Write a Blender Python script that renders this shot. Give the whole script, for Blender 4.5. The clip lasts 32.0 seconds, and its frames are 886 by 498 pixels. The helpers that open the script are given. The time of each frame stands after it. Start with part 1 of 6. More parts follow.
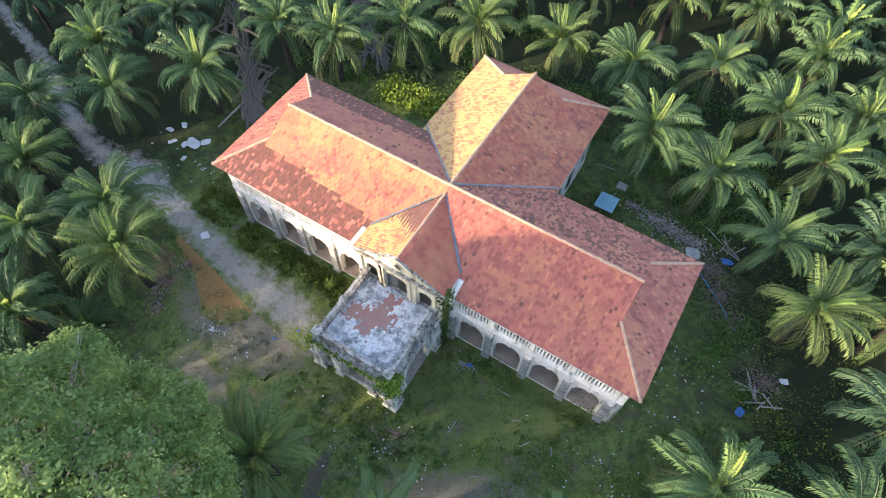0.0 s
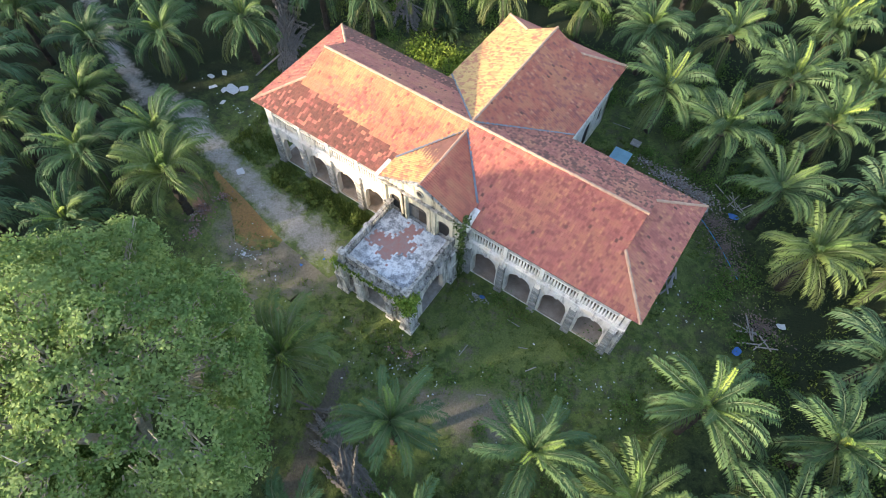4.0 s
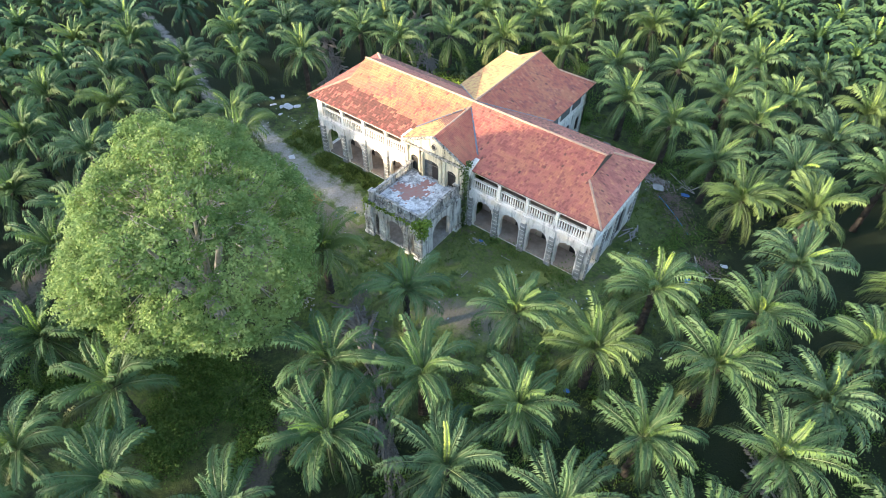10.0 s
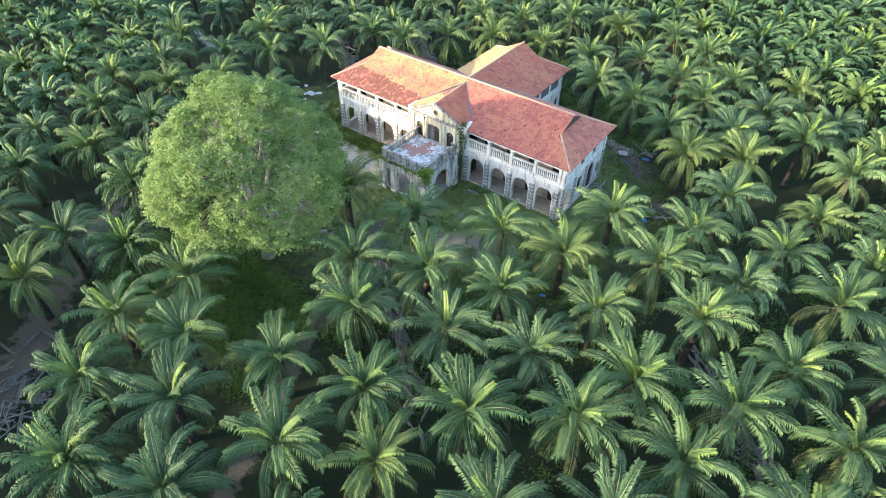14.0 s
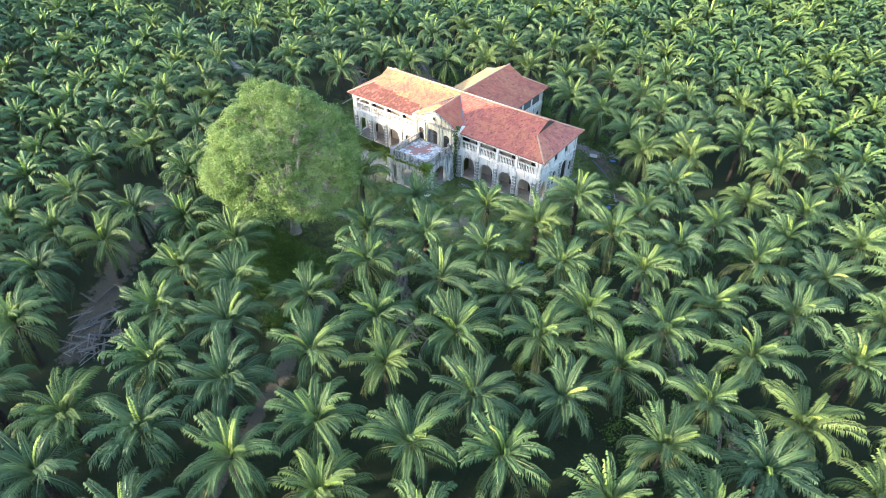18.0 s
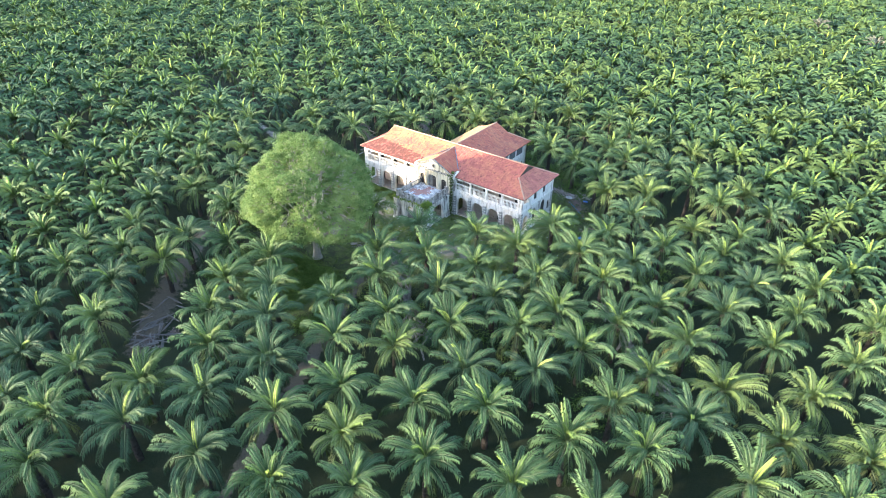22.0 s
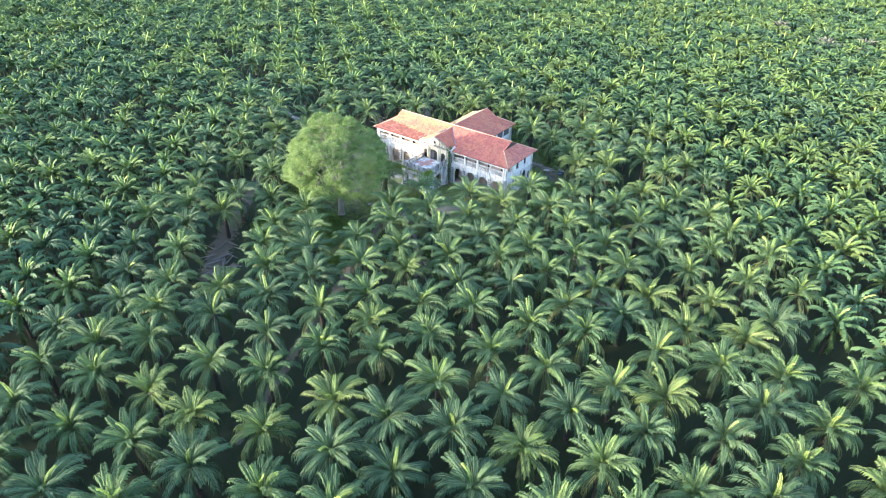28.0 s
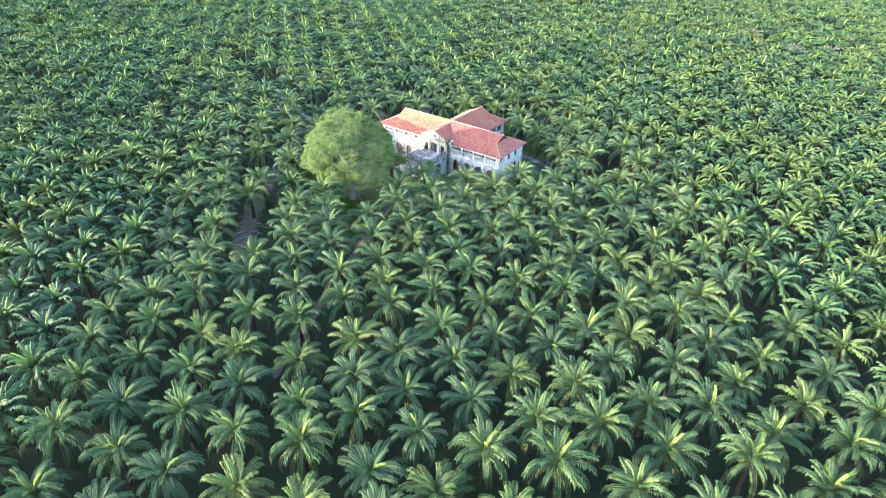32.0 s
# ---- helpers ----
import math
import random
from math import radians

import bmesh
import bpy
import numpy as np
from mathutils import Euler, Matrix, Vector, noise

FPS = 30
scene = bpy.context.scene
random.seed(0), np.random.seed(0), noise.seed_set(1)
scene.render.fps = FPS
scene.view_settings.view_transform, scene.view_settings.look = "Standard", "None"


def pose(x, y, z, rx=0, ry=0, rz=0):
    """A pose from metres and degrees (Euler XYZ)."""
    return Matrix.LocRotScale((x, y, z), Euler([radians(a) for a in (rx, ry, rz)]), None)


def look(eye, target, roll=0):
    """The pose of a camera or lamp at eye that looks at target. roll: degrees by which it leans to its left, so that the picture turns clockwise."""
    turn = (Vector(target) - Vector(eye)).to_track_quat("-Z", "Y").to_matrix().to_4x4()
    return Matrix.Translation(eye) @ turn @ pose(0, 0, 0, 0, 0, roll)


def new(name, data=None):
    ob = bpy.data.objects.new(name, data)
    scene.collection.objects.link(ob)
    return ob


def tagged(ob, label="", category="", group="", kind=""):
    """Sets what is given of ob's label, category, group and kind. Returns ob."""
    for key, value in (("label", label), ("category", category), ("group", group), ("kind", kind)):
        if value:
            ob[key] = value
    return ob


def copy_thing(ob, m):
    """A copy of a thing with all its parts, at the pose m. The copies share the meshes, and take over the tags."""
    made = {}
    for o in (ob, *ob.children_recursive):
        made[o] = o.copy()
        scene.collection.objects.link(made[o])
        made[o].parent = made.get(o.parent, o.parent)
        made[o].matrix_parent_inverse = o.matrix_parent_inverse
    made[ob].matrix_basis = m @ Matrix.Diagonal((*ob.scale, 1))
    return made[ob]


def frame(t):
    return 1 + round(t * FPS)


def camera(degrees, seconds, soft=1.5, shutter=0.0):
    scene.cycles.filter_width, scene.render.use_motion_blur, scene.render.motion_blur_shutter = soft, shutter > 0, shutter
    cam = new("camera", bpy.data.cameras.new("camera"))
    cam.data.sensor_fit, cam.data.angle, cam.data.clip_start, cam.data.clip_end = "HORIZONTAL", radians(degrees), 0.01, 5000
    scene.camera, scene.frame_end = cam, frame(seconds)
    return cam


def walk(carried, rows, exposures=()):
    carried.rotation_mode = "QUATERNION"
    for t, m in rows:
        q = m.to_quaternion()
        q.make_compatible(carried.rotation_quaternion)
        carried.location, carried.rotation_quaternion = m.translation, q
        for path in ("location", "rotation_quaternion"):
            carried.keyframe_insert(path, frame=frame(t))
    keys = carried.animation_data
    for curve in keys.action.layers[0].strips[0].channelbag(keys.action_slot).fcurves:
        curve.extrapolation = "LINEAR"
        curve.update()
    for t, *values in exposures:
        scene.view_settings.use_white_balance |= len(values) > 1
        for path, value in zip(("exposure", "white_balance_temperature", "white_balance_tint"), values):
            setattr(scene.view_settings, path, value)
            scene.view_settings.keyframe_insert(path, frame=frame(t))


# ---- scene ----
# ---- camera ----
cam = camera(73.52, 32.0, soft=0.6)
# seconds, place, tilt from straight down, roll, heading
PATH = [
    (0.0, 15.65, -19.67, 54.14, 31.06, 1.28, 30.60),
    (0.5, 15.89, -19.99, 54.25, 30.87, 1.19, 30.62),
    (1.0, 16.18, -20.45, 54.34, 30.71, 1.10, 30.89),
    (1.5, 16.55, -21.04, 54.40, 30.58, 0.98, 31.93),
    (2.0, 17.00, -21.75, 54.41, 30.52, 0.80, 33.10),
    (2.5, 17.53, -22.59, 54.38, 30.53, 0.75, 33.89),
    (3.0, 18.14, -23.54, 54.31, 30.57, 0.77, 34.02),
    (3.5, 18.85, -24.61, 54.20, 30.67, 0.87, 33.94),
    (5.5, 22.60, -30.00, 53.65, 33.12, 0.96, 35.29),
    (6.0, 23.77, -31.61, 53.53, 33.71, 0.87, 35.75),
    (6.5, 25.02, -33.33, 53.42, 33.56, 0.92, 35.96),
    (7.0, 26.35, -35.13, 53.35, 33.39, 1.03, 35.83),
    (7.5, 27.74, -37.00, 53.29, 33.90, 1.08, 35.78),
    (8.0, 29.17, -38.91, 53.24, 34.75, 1.13, 35.74),
    (8.5, 30.62, -40.84, 53.20, 35.98, 1.02, 35.81),
    (9.0, 32.08, -42.78, 53.17, 40.36, 1.01, 35.89),
    (9.5, 33.53, -44.72, 53.16, 43.57, 1.04, 35.88),
    (10.0, 34.97, -46.66, 53.18, 43.85, 0.99, 35.90),
    (10.5, 36.41, -48.61, 53.23, 43.77, 1.00, 35.89),
    (11.0, 37.84, -50.55, 53.32, 43.71, 1.06, 35.88),
    (11.5, 39.27, -52.49, 53.46, 43.71, 1.08, 35.87),
    (12.0, 40.70, -54.44, 53.67, 44.02, 1.07, 35.86),
    (12.5, 42.13, -56.40, 53.95, 44.73, 1.07, 35.82),
    (13.0, 43.58, -58.37, 54.30, 45.54, 1.05, 35.82),
    (13.5, 45.04, -60.35, 54.72, 46.33, 0.96, 35.87),
    (14.0, 46.51, -62.33, 55.18, 47.02, 0.91, 35.94),
    (14.5, 47.99, -64.28, 55.69, 47.72, 1.02, 35.96),
    (16.5, 53.87, -71.71, 57.91, 48.50, 1.08, 36.06),
    (17.0, 55.31, -73.38, 58.47, 48.66, 0.95, 36.16),
    (17.5, 56.74, -74.98, 59.03, 49.41, 0.89, 36.25),
    (18.0, 58.18, -76.58, 59.58, 50.48, 0.81, 36.33),
    (18.5, 59.63, -78.20, 60.15, 53.72, 0.60, 36.43),
    (19.0, 61.10, -79.88, 60.73, 56.52, 0.53, 36.51),
    (19.5, 62.58, -81.63, 61.33, 56.61, 0.53, 36.58),
    (20.0, 64.08, -83.48, 61.96, 56.65, 0.44, 36.58),
    (20.5, 65.59, -85.43, 62.60, 56.72, 0.52, 36.58),
    (21.0, 67.11, -87.47, 63.27, 56.80, 0.57, 36.54),
    (21.5, 68.61, -89.56, 63.96, 56.81, 0.51, 36.52),
    (22.0, 70.10, -91.67, 64.65, 56.77, 0.55, 36.49),
    (22.5, 71.56, -93.78, 65.35, 56.71, 0.61, 36.43),
    (23.0, 72.99, -95.85, 66.05, 56.66, 0.61, 36.38),
    (23.5, 74.39, -97.88, 66.73, 56.61, 0.70, 36.32),
    (24.0, 75.78, -99.87, 67.40, 56.58, 0.67, 36.30),
    (24.5, 77.16, -101.81, 68.07, 56.54, 0.79, 36.26),
    (25.0, 78.54, -103.71, 68.72, 56.51, 0.84, 36.24),
    (25.5, 79.94, -105.59, 69.36, 56.52, 0.86, 36.20),
    (27.5, 85.67, -113.07, 71.78, 56.49, 0.87, 36.22),
    (28.0, 87.11, -114.96, 72.35, 56.50, 0.88, 36.27),
    (28.5, 88.54, -116.87, 72.90, 56.53, 0.80, 36.26),
    (29.0, 89.95, -118.81, 73.43, 56.55, 0.87, 36.25),
    (29.5, 91.33, -120.76, 73.93, 56.54, 0.91, 36.20),
    (30.0, 92.67, -122.75, 74.42, 56.59, 0.91, 36.16),
    (30.5, 93.96, -124.77, 74.88, 57.05, 0.98, 36.08),
    (31.0, 95.19, -126.81, 75.33, 57.10, 0.95, 36.00),
    (31.5, 96.35, -128.90, 75.76, 57.15, 0.98, 35.87),
    (32.0, 97.44, -131.02, 76.18, 57.23, 1.11, 35.72),
]
walk(cam, [(t, pose(x, y, z, rx, 0, rz) @ pose(0, 0, 0, 0, 0, roll)) for t, x, y, z, rx, roll, rz in PATH],
     exposures=[(0.0, 2.22, 7000, 19), (5.0, 2.18, 7050, 16), (10.0, 2.42, 6850, 13), (13.0, 2.50, 6750, 13), (18.0, 2.68, 6600, 14), (24.0, 2.74, 6350, 16), (32.0, 2.82, 6150, 17)])

# ---- light ----
SUN_ELEVATION, SUN_HEADING = 13.6, 55.0     # the light travels along this heading in plan
to_sun = Vector((-math.cos(radians(SUN_HEADING)) * math.cos(radians(SUN_ELEVATION)),
                 -math.sin(radians(SUN_HEADING)) * math.cos(radians(SUN_ELEVATION)), math.sin(radians(SUN_ELEVATION))))
world = bpy.data.worlds.new("sky")
scene.world = world
world.use_nodes = True
wn, wl = world.node_tree.nodes, world.node_tree.links
wn.clear()
sky = wn.new("ShaderNodeTexSky")
sky.sky_type, sky.sun_disc = "NISHITA", False
sky.sun_elevation, sky.sun_rotation = radians(SUN_ELEVATION), math.atan2(to_sun.x, to_sun.y)
sky.air_density, sky.dust_density, sky.ozone_density = 1.0, 1.0, 1.5
back = wn.new("ShaderNodeBackground")
back.inputs["Strength"].default_value = 0.15
wout = wn.new("ShaderNodeOutputWorld")
wl.new(sky.outputs["Color"], back.inputs["Color"])
wl.new(back.outputs["Background"], wout.inputs["Surface"])
sun_data = bpy.data.lights.new("sun", "SUN")
sun_data.energy, sun_data.angle, sun_data.color = 2.2, radians(2.0), (1.0, 0.87, 0.66)
sun = new("sun", sun_data)
sun.matrix_world = look(to_sun * 100, (0, 0, 0))


# ---- materials ----
def shader(name, rough=0.8):
    m = bpy.data.materials.new(name)
    m.use_nodes = True
    n, l = m.node_tree.nodes, m.node_tree.links
    b = n["Principled BSDF"]
    b.inputs["Roughness"].default_value = rough
    return m, n, l, b


def noise_node(n, l, vec, scale, detail=5.0, rough=0.55):
    t = n.new("ShaderNodeTexNoise")
    t.inputs["Scale"].default_value, t.inputs["Detail"].default_value = scale, detail
    t.inputs["Roughness"].default_value = rough
    l.new(vec, t.inputs["Vector"])
    return t.outputs["Fac"]


def ramp(n, l, fac, stops):
    r = n.new("ShaderNodeValToRGB")
    e = r.color_ramp.elements
    while len(e) < len(stops):
        e.new(0.5)
    for el, (p, c) in zip(e, stops):
        el.position, el.color = p, (*c, 1)
    l.new(fac, r.inputs["Fac"])
    return r.outputs["Color"]


def blend(n, l, fac, a, b, mode="MIX"):
    m = n.new("ShaderNodeMix")
    m.data_type, m.blend_type = "RGBA", mode
    for sock, v in ((m.inputs["Factor"], fac), (m.inputs["A"], a), (m.inputs["B"], b)):
        if isinstance(v, (int, float)):
            sock.default_value = v
        elif isinstance(v, tuple):
            sock.default_value = (*v, 1)
        else:
            l.new(v, sock)
    return m.outputs["Result"]


def place(n, l, stretch=(1, 1, 1), world_space=True):
    g = n.new("ShaderNodeNewGeometry") if world_space else n.new("ShaderNodeTexCoord")
    v = n.new("ShaderNodeVectorMath")
    v.operation = "MULTIPLY"
    v.inputs[1].default_value = stretch
    l.new(g.outputs["Position" if world_space else "Object"], v.inputs[0])
    return v.outputs["Vector"]


def bumped(n, l, b, height, strength, dist):
    k = n.new("ShaderNodeBump")
    k.inputs["Strength"].default_value, k.inputs["Distance"].default_value = strength, dist
    l.new(height, k.inputs["Height"])
    l.new(k.outputs["Normal"], b.inputs["Normal"])


def threshold(n, l, fac, lo, hi):
    m = n.new("ShaderNodeMapRange")
    m.inputs["From Min"].default_value, m.inputs["From Max"].default_value = lo, hi
    l.new(fac, m.inputs["Value"])
    return m.outputs["Result"]


def island(n):
    return n.new("ShaderNodeNewGeometry").outputs["Random Per Island"]


def each(n):
    return n.new("ShaderNodeObjectInfo").outputs["Random"]


def plain(name, colour, dark, scale=3.0, rough=0.8, bump=0.3, per_object=False, metal=0.0):
    """A surface of one colour, mottled at two scales."""
    m, n, l, b = shader(name, rough)
    p = place(n, l)
    c = ramp(n, l, noise_node(n, l, p, scale), [(0.3, dark), (0.65, colour)])
    c = blend(n, l, 0.35, c, ramp(n, l, noise_node(n, l, p, scale * 9), [(0.3, dark), (0.7, colour)]))
    if per_object:
        c = blend(n, l, 0.3, c, ramp(n, l, each(n), [(0, dark), (1, colour)]))
    l.new(c, b.inputs["Base Color"])
    b.inputs["Metallic"].default_value = metal
    if bump:
        bumped(n, l, b, noise_node(n, l, p, scale * 12), bump, 0.02)
    return m


def plaster(name, white, stain, amount=0.5, ochre=0.25):
    """Old lime plaster: run-down streaks of black algae, ochre patches, fine grain."""
    m, n, l, b = shader(name, 0.9)
    p = place(n, l)
    drip = noise_node(n, l, place(n, l, (2.2, 2.2, 0.35)), 1.0, 6, 0.65)
    blot = noise_node(n, l, p, 0.55, 6, 0.65)
    fine = noise_node(n, l, p, 7.0, 5, 0.6)
    c = ramp(n, l, fine, [(0.3, tuple(v * 0.88 for v in white)), (0.6, white)])
    c = blend(n, l, threshold(n, l, blot, 0.50, 0.50 + 0.6 * (1 - ochre)), c, (0.50, 0.40, 0.22))
    both = n.new("ShaderNodeMath")
    both.operation = "MULTIPLY"
    l.new(threshold(n, l, drip, 0.62 - 0.22 * amount, 0.80 - 0.16 * amount), both.inputs[0])
    l.new(threshold(n, l, fine, 0.25, 0.55), both.inputs[1])
    c = blend(n, l, both.outputs[0], c, stain)
    l.new(c, b.inputs["Base Color"])
    bumped(n, l, b, fine, 0.5, 0.03)
    return m


def tiles(name, tones, moss=0.3, orange=(0.56, 0.25, 0.12)):
    """Burnt clay roof tiles, each of its own firing, with batches and patches of lichen."""
    m, n, l, b = shader(name, 0.72)
    p = place(n, l)
    c = ramp(n, l, island(n), [(i / (len(tones) - 1), t) for i, t in enumerate(tones)])
    batch = noise_node(n, l, p, 1.1, 2, 0.5)
    c = blend(n, l, threshold(n, l, batch, 0.50, 0.66), c, blend(n, l, 0.40, c, orange))
    c = blend(n, l, threshold(n, l, batch, 0.44, 0.38), c, blend(n, l, 0.4, c, (0.22, 0.06, 0.052)))
    patch = noise_node(n, l, p, 0.22, 4, 0.6)
    c = blend(n, l, threshold(n, l, patch, 0.50, 0.66), c, blend(n, l, 0.5, c, orange))
    old = noise_node(n, l, p, 0.7, 7, 0.8)
    c = blend(n, l, threshold(n, l, old, 0.66 - moss * 0.3, 0.78 - moss * 0.25), c, blend(n, l, 0.7, c, (0.10, 0.055, 0.05)))
    c = blend(n, l, 0.2, c, ramp(n, l, noise_node(n, l, p, 14.0), [(0.3, (0.12, 0.04, 0.03)), (0.7, (0.60, 0.28, 0.17))]))
    l.new(c, b.inputs["Base Color"])
    bumped(n, l, b, noise_node(n, l, p, 25.0), 0.3, 0.01)
    return m


def foliage(name, dark, mid, light, rough=0.5, per_object=True, see_through=0.15, gloss=0.16, toned=False):
    """Leaves: each of its own green, or each frond by its tone; a little light comes through."""
    m, n, l, b = shader(name, rough)
    if toned:
        tone = n.new("ShaderNodeAttribute")
        tone.attribute_name = "tone"
        own = tone.outputs["Fac"]
    else:
        own = island(n)
    c = ramp(n, l, own, [(0.0, dark), (0.55, mid), (1.0, light)])
    if per_object:
        c = blend(n, l, 0.45, c, ramp(n, l, each(n), [(0.0, dark), (0.5, mid), (1.0, light)]))
    # neighbours differ: some fresher and yellower, some darker and bluer
    wide = noise_node(n, l, place(n, l, (1, 1, 0)), 0.13, 2, 0.6)
    c = blend(n, l, threshold(n, l, wide, 0.50, 0.72), c, blend(n, l, 0.65, c, light))
    c = blend(n, l, threshold(n, l, wide, 0.48, 0.30), c, blend(n, l, 0.55, c, dark))
    l.new(c, b.inputs["Base Color"])
    b.inputs["Specular IOR Level"].default_value = gloss
    t = n.new("ShaderNodeBsdfTranslucent")
    l.new(c, t.inputs["Color"])
    mix = n.new("ShaderNodeMixShader")
    mix.inputs["Fac"].default_value = see_through
    l.new(b.outputs["BSDF"], mix.inputs[1])
    l.new(t.outputs["BSDF"], mix.inputs[2])
    l.new(mix.outputs["Shader"], n["Material Output"].inputs["Surface"])
    return m


def grass_colour(n, l, p, mid, fine):
    """Mown grass and bare earth, patch by patch; under the palms litter darkened as shade."""
    big = noise_node(n, l, p, 0.10, 5, 0.6)
    tuft = noise_node(n, l, p, 2.2, 6, 0.75)
    c = ramp(n, l, fine, [(0.25, (0.085, 0.116, 0.030)), (0.5, (0.145, 0.200, 0.050)), (0.8, (0.225, 0.275, 0.085))])
    clump = noise_node(n, l, p, 0.75, 4, 0.6)
    c = blend(n, l, threshold(n, l, clump, 0.52, 0.58), c, blend(n, l, 0.75, c, (0.060, 0.105, 0.024)))
    c = blend(n, l, threshold(n, l, clump, 0.44, 0.34), c, blend(n, l, 0.35, c, (0.19, 0.19, 0.10)))
    c = blend(n, l, threshold(n, l, tuft, 0.52, 0.62), c, blend(n, l, 0.8, c, (0.055, 0.085, 0.024)))
    c = blend(n, l, threshold(n, l, tuft, 0.44, 0.26), c, blend(n, l, 0.6, c, (0.20, 0.235, 0.085)))
    c = blend(n, l, threshold(n, l, mid, 0.52, 0.70), c, ramp(n, l, fine, [(0.3, (0.12, 0.105, 0.065)), (0.7, (0.26, 0.225, 0.155))]))
    c = blend(n, l, threshold(n, l, big, 0.52, 0.62), c, ramp(n, l, fine, [(0.3, (0.090, 0.130, 0.034)), (0.7, (0.20, 0.25, 0.072))]))
    # the palm rows stand on litter coloured dark for crown shade, the clearing on grass
    d = n.new("ShaderNodeVectorMath")
    d.operation = "DISTANCE"
    flat = place(n, l, (1, 1.05, 0))
    d.inputs[1].default_value = (-1, 3, 0)
    l.new(flat, d.inputs[0])
    wob = n.new("ShaderNodeMath")
    wob.operation = "MULTIPLY_ADD"
    wob.inputs[1].default_value = 26.0
    l.new(mid, wob.inputs[0])
    # a second, small clearing before the shade tree
    glade = n.new("ShaderNodeVectorMath")
    glade.operation = "DISTANCE"
    glade.inputs[1].default_value = (-5, -42, 0)
    l.new(flat, glade.inputs[0])
    further = n.new("ShaderNodeMath")
    further.inputs[1].default_value = 22.0
    l.new(glade.outputs["Value"], further.inputs[0])
    nearest = n.new("ShaderNodeMath")
    nearest.operation = "MINIMUM"
    l.new(further.outputs[0], nearest.inputs[0])
    l.new(d.outputs["Value"], nearest.inputs[1])
    l.new(nearest.outputs[0], wob.inputs[2])
    # litter colour carries the shade between the palms, hence nearly black
    litter = ramp(n, l, fine, [(0.3, (0.010, 0.017, 0.006)), (0.55, (0.021, 0.036, 0.011)), (0.8, (0.046, 0.050, 0.026))])
    return blend(n, l, threshold(n, l, wob.outputs[0], 37, 50), c, litter)


def earth(name, pale=None, dark=None, lo=0.35, hi=0.6):
    """The plantation floor; with a pale colour, worn bare where the strip's worn value and the noise say so."""
    m, n, l, b = shader(name, 0.95)
    p = place(n, l)
    mid, fine = noise_node(n, l, p, 0.55, 6, 0.65), noise_node(n, l, p, 6.0, 6, 0.7)
    c = grass_colour(n, l, p, mid, fine)
    if pale:
        w = n.new("ShaderNodeAttribute")
        w.attribute_name = "worn"
        ragged = n.new("ShaderNodeMath")
        ragged.operation = "MULTIPLY_ADD"
        ragged.inputs[1].default_value, ragged.inputs[2].default_value = 2.4, -1.25
        l.new(noise_node(n, l, p, 0.8, 7, 0.72), ragged.inputs[0])
        both = n.new("ShaderNodeMath")
        l.new(ragged.outputs[0], both.inputs[0])
        l.new(w.outputs["Fac"], both.inputs[1])
        bare = ramp(n, l, noise_node(n, l, p, 3.5, 7, 0.75), [(0.32, dark), (0.62, pale)])
        bare = blend(n, l, 0.35, bare, ramp(n, l, fine, [(0.3, dark), (0.7, pale)]))
        c = blend(n, l, threshold(n, l, both.outputs[0], lo, hi), c, bare)
    l.new(c, b.inputs["Base Color"])
    bumped(n, l, b, fine, 0.9, 0.15)
    return m


M_WALL = plaster("old_white_plaster", (0.86, 0.83, 0.77), (0.12, 0.11, 0.095), 0.42, 0.25)
M_DIRTY = plaster("blackened_plaster", (0.56, 0.54, 0.49), (0.035, 0.033, 0.030), 1.15, 0.1)
M_PIER = plaster("stained_pier_plaster", (0.84, 0.82, 0.76), (0.07, 0.066, 0.06), 0.95, 0.2)
M_PED = plaster("cream_pediment_plaster", (0.72, 0.66, 0.50), (0.12, 0.11, 0.09), 0.7, 0.55)
M_STONE = plain("grey_rusticated_stone", (0.52, 0.51, 0.47), (0.17, 0.165, 0.15), 1.6, 0.9, 0.6, True)
M_INNER = plain("inner_wash", (0.62, 0.53, 0.44), (0.38, 0.31, 0.25), 0.8, 0.9, 0.3)
M_FLOOR = plain("dusty_floor", (0.46, 0.38, 0.31), (0.25, 0.20, 0.16), 1.2, 0.9, 0.3)
# near-black: dark timber, and panels that paint the unlit rooms behind openings
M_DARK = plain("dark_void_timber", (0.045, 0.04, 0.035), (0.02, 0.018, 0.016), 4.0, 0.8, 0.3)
M_SHUT = plain("grey_weathered_shutter", (0.16, 0.17, 0.17), (0.06, 0.062, 0.062), 3.0, 0.8, 0.4)
M_TILE = tiles("clay_roof_tile", [(0.400, 0.116, 0.095), (0.469, 0.139, 0.109), (0.437, 0.127, 0.103), (0.491, 0.151, 0.117), (0.448, 0.132, 0.107), (0.474, 0.143, 0.112), (0.512, 0.173, 0.136)], 0.08)
M_TILE_O = tiles("old_dark_clay_tile", [(0.050, 0.024, 0.022), (0.14, 0.048, 0.038), (0.085, 0.035, 0.030), (0.27, 0.090, 0.068), (0.11, 0.042, 0.035), (0.20, 0.070, 0.052)], 0.4, (0.17, 0.07, 0.05))
M_TILE_D = tiles("dull_clay_tile", [(0.285, 0.082, 0.065), (0.345, 0.099, 0.076), (0.312, 0.089, 0.07), (0.367, 0.109, 0.083)], 0.15, (0.40, 0.14, 0.10))
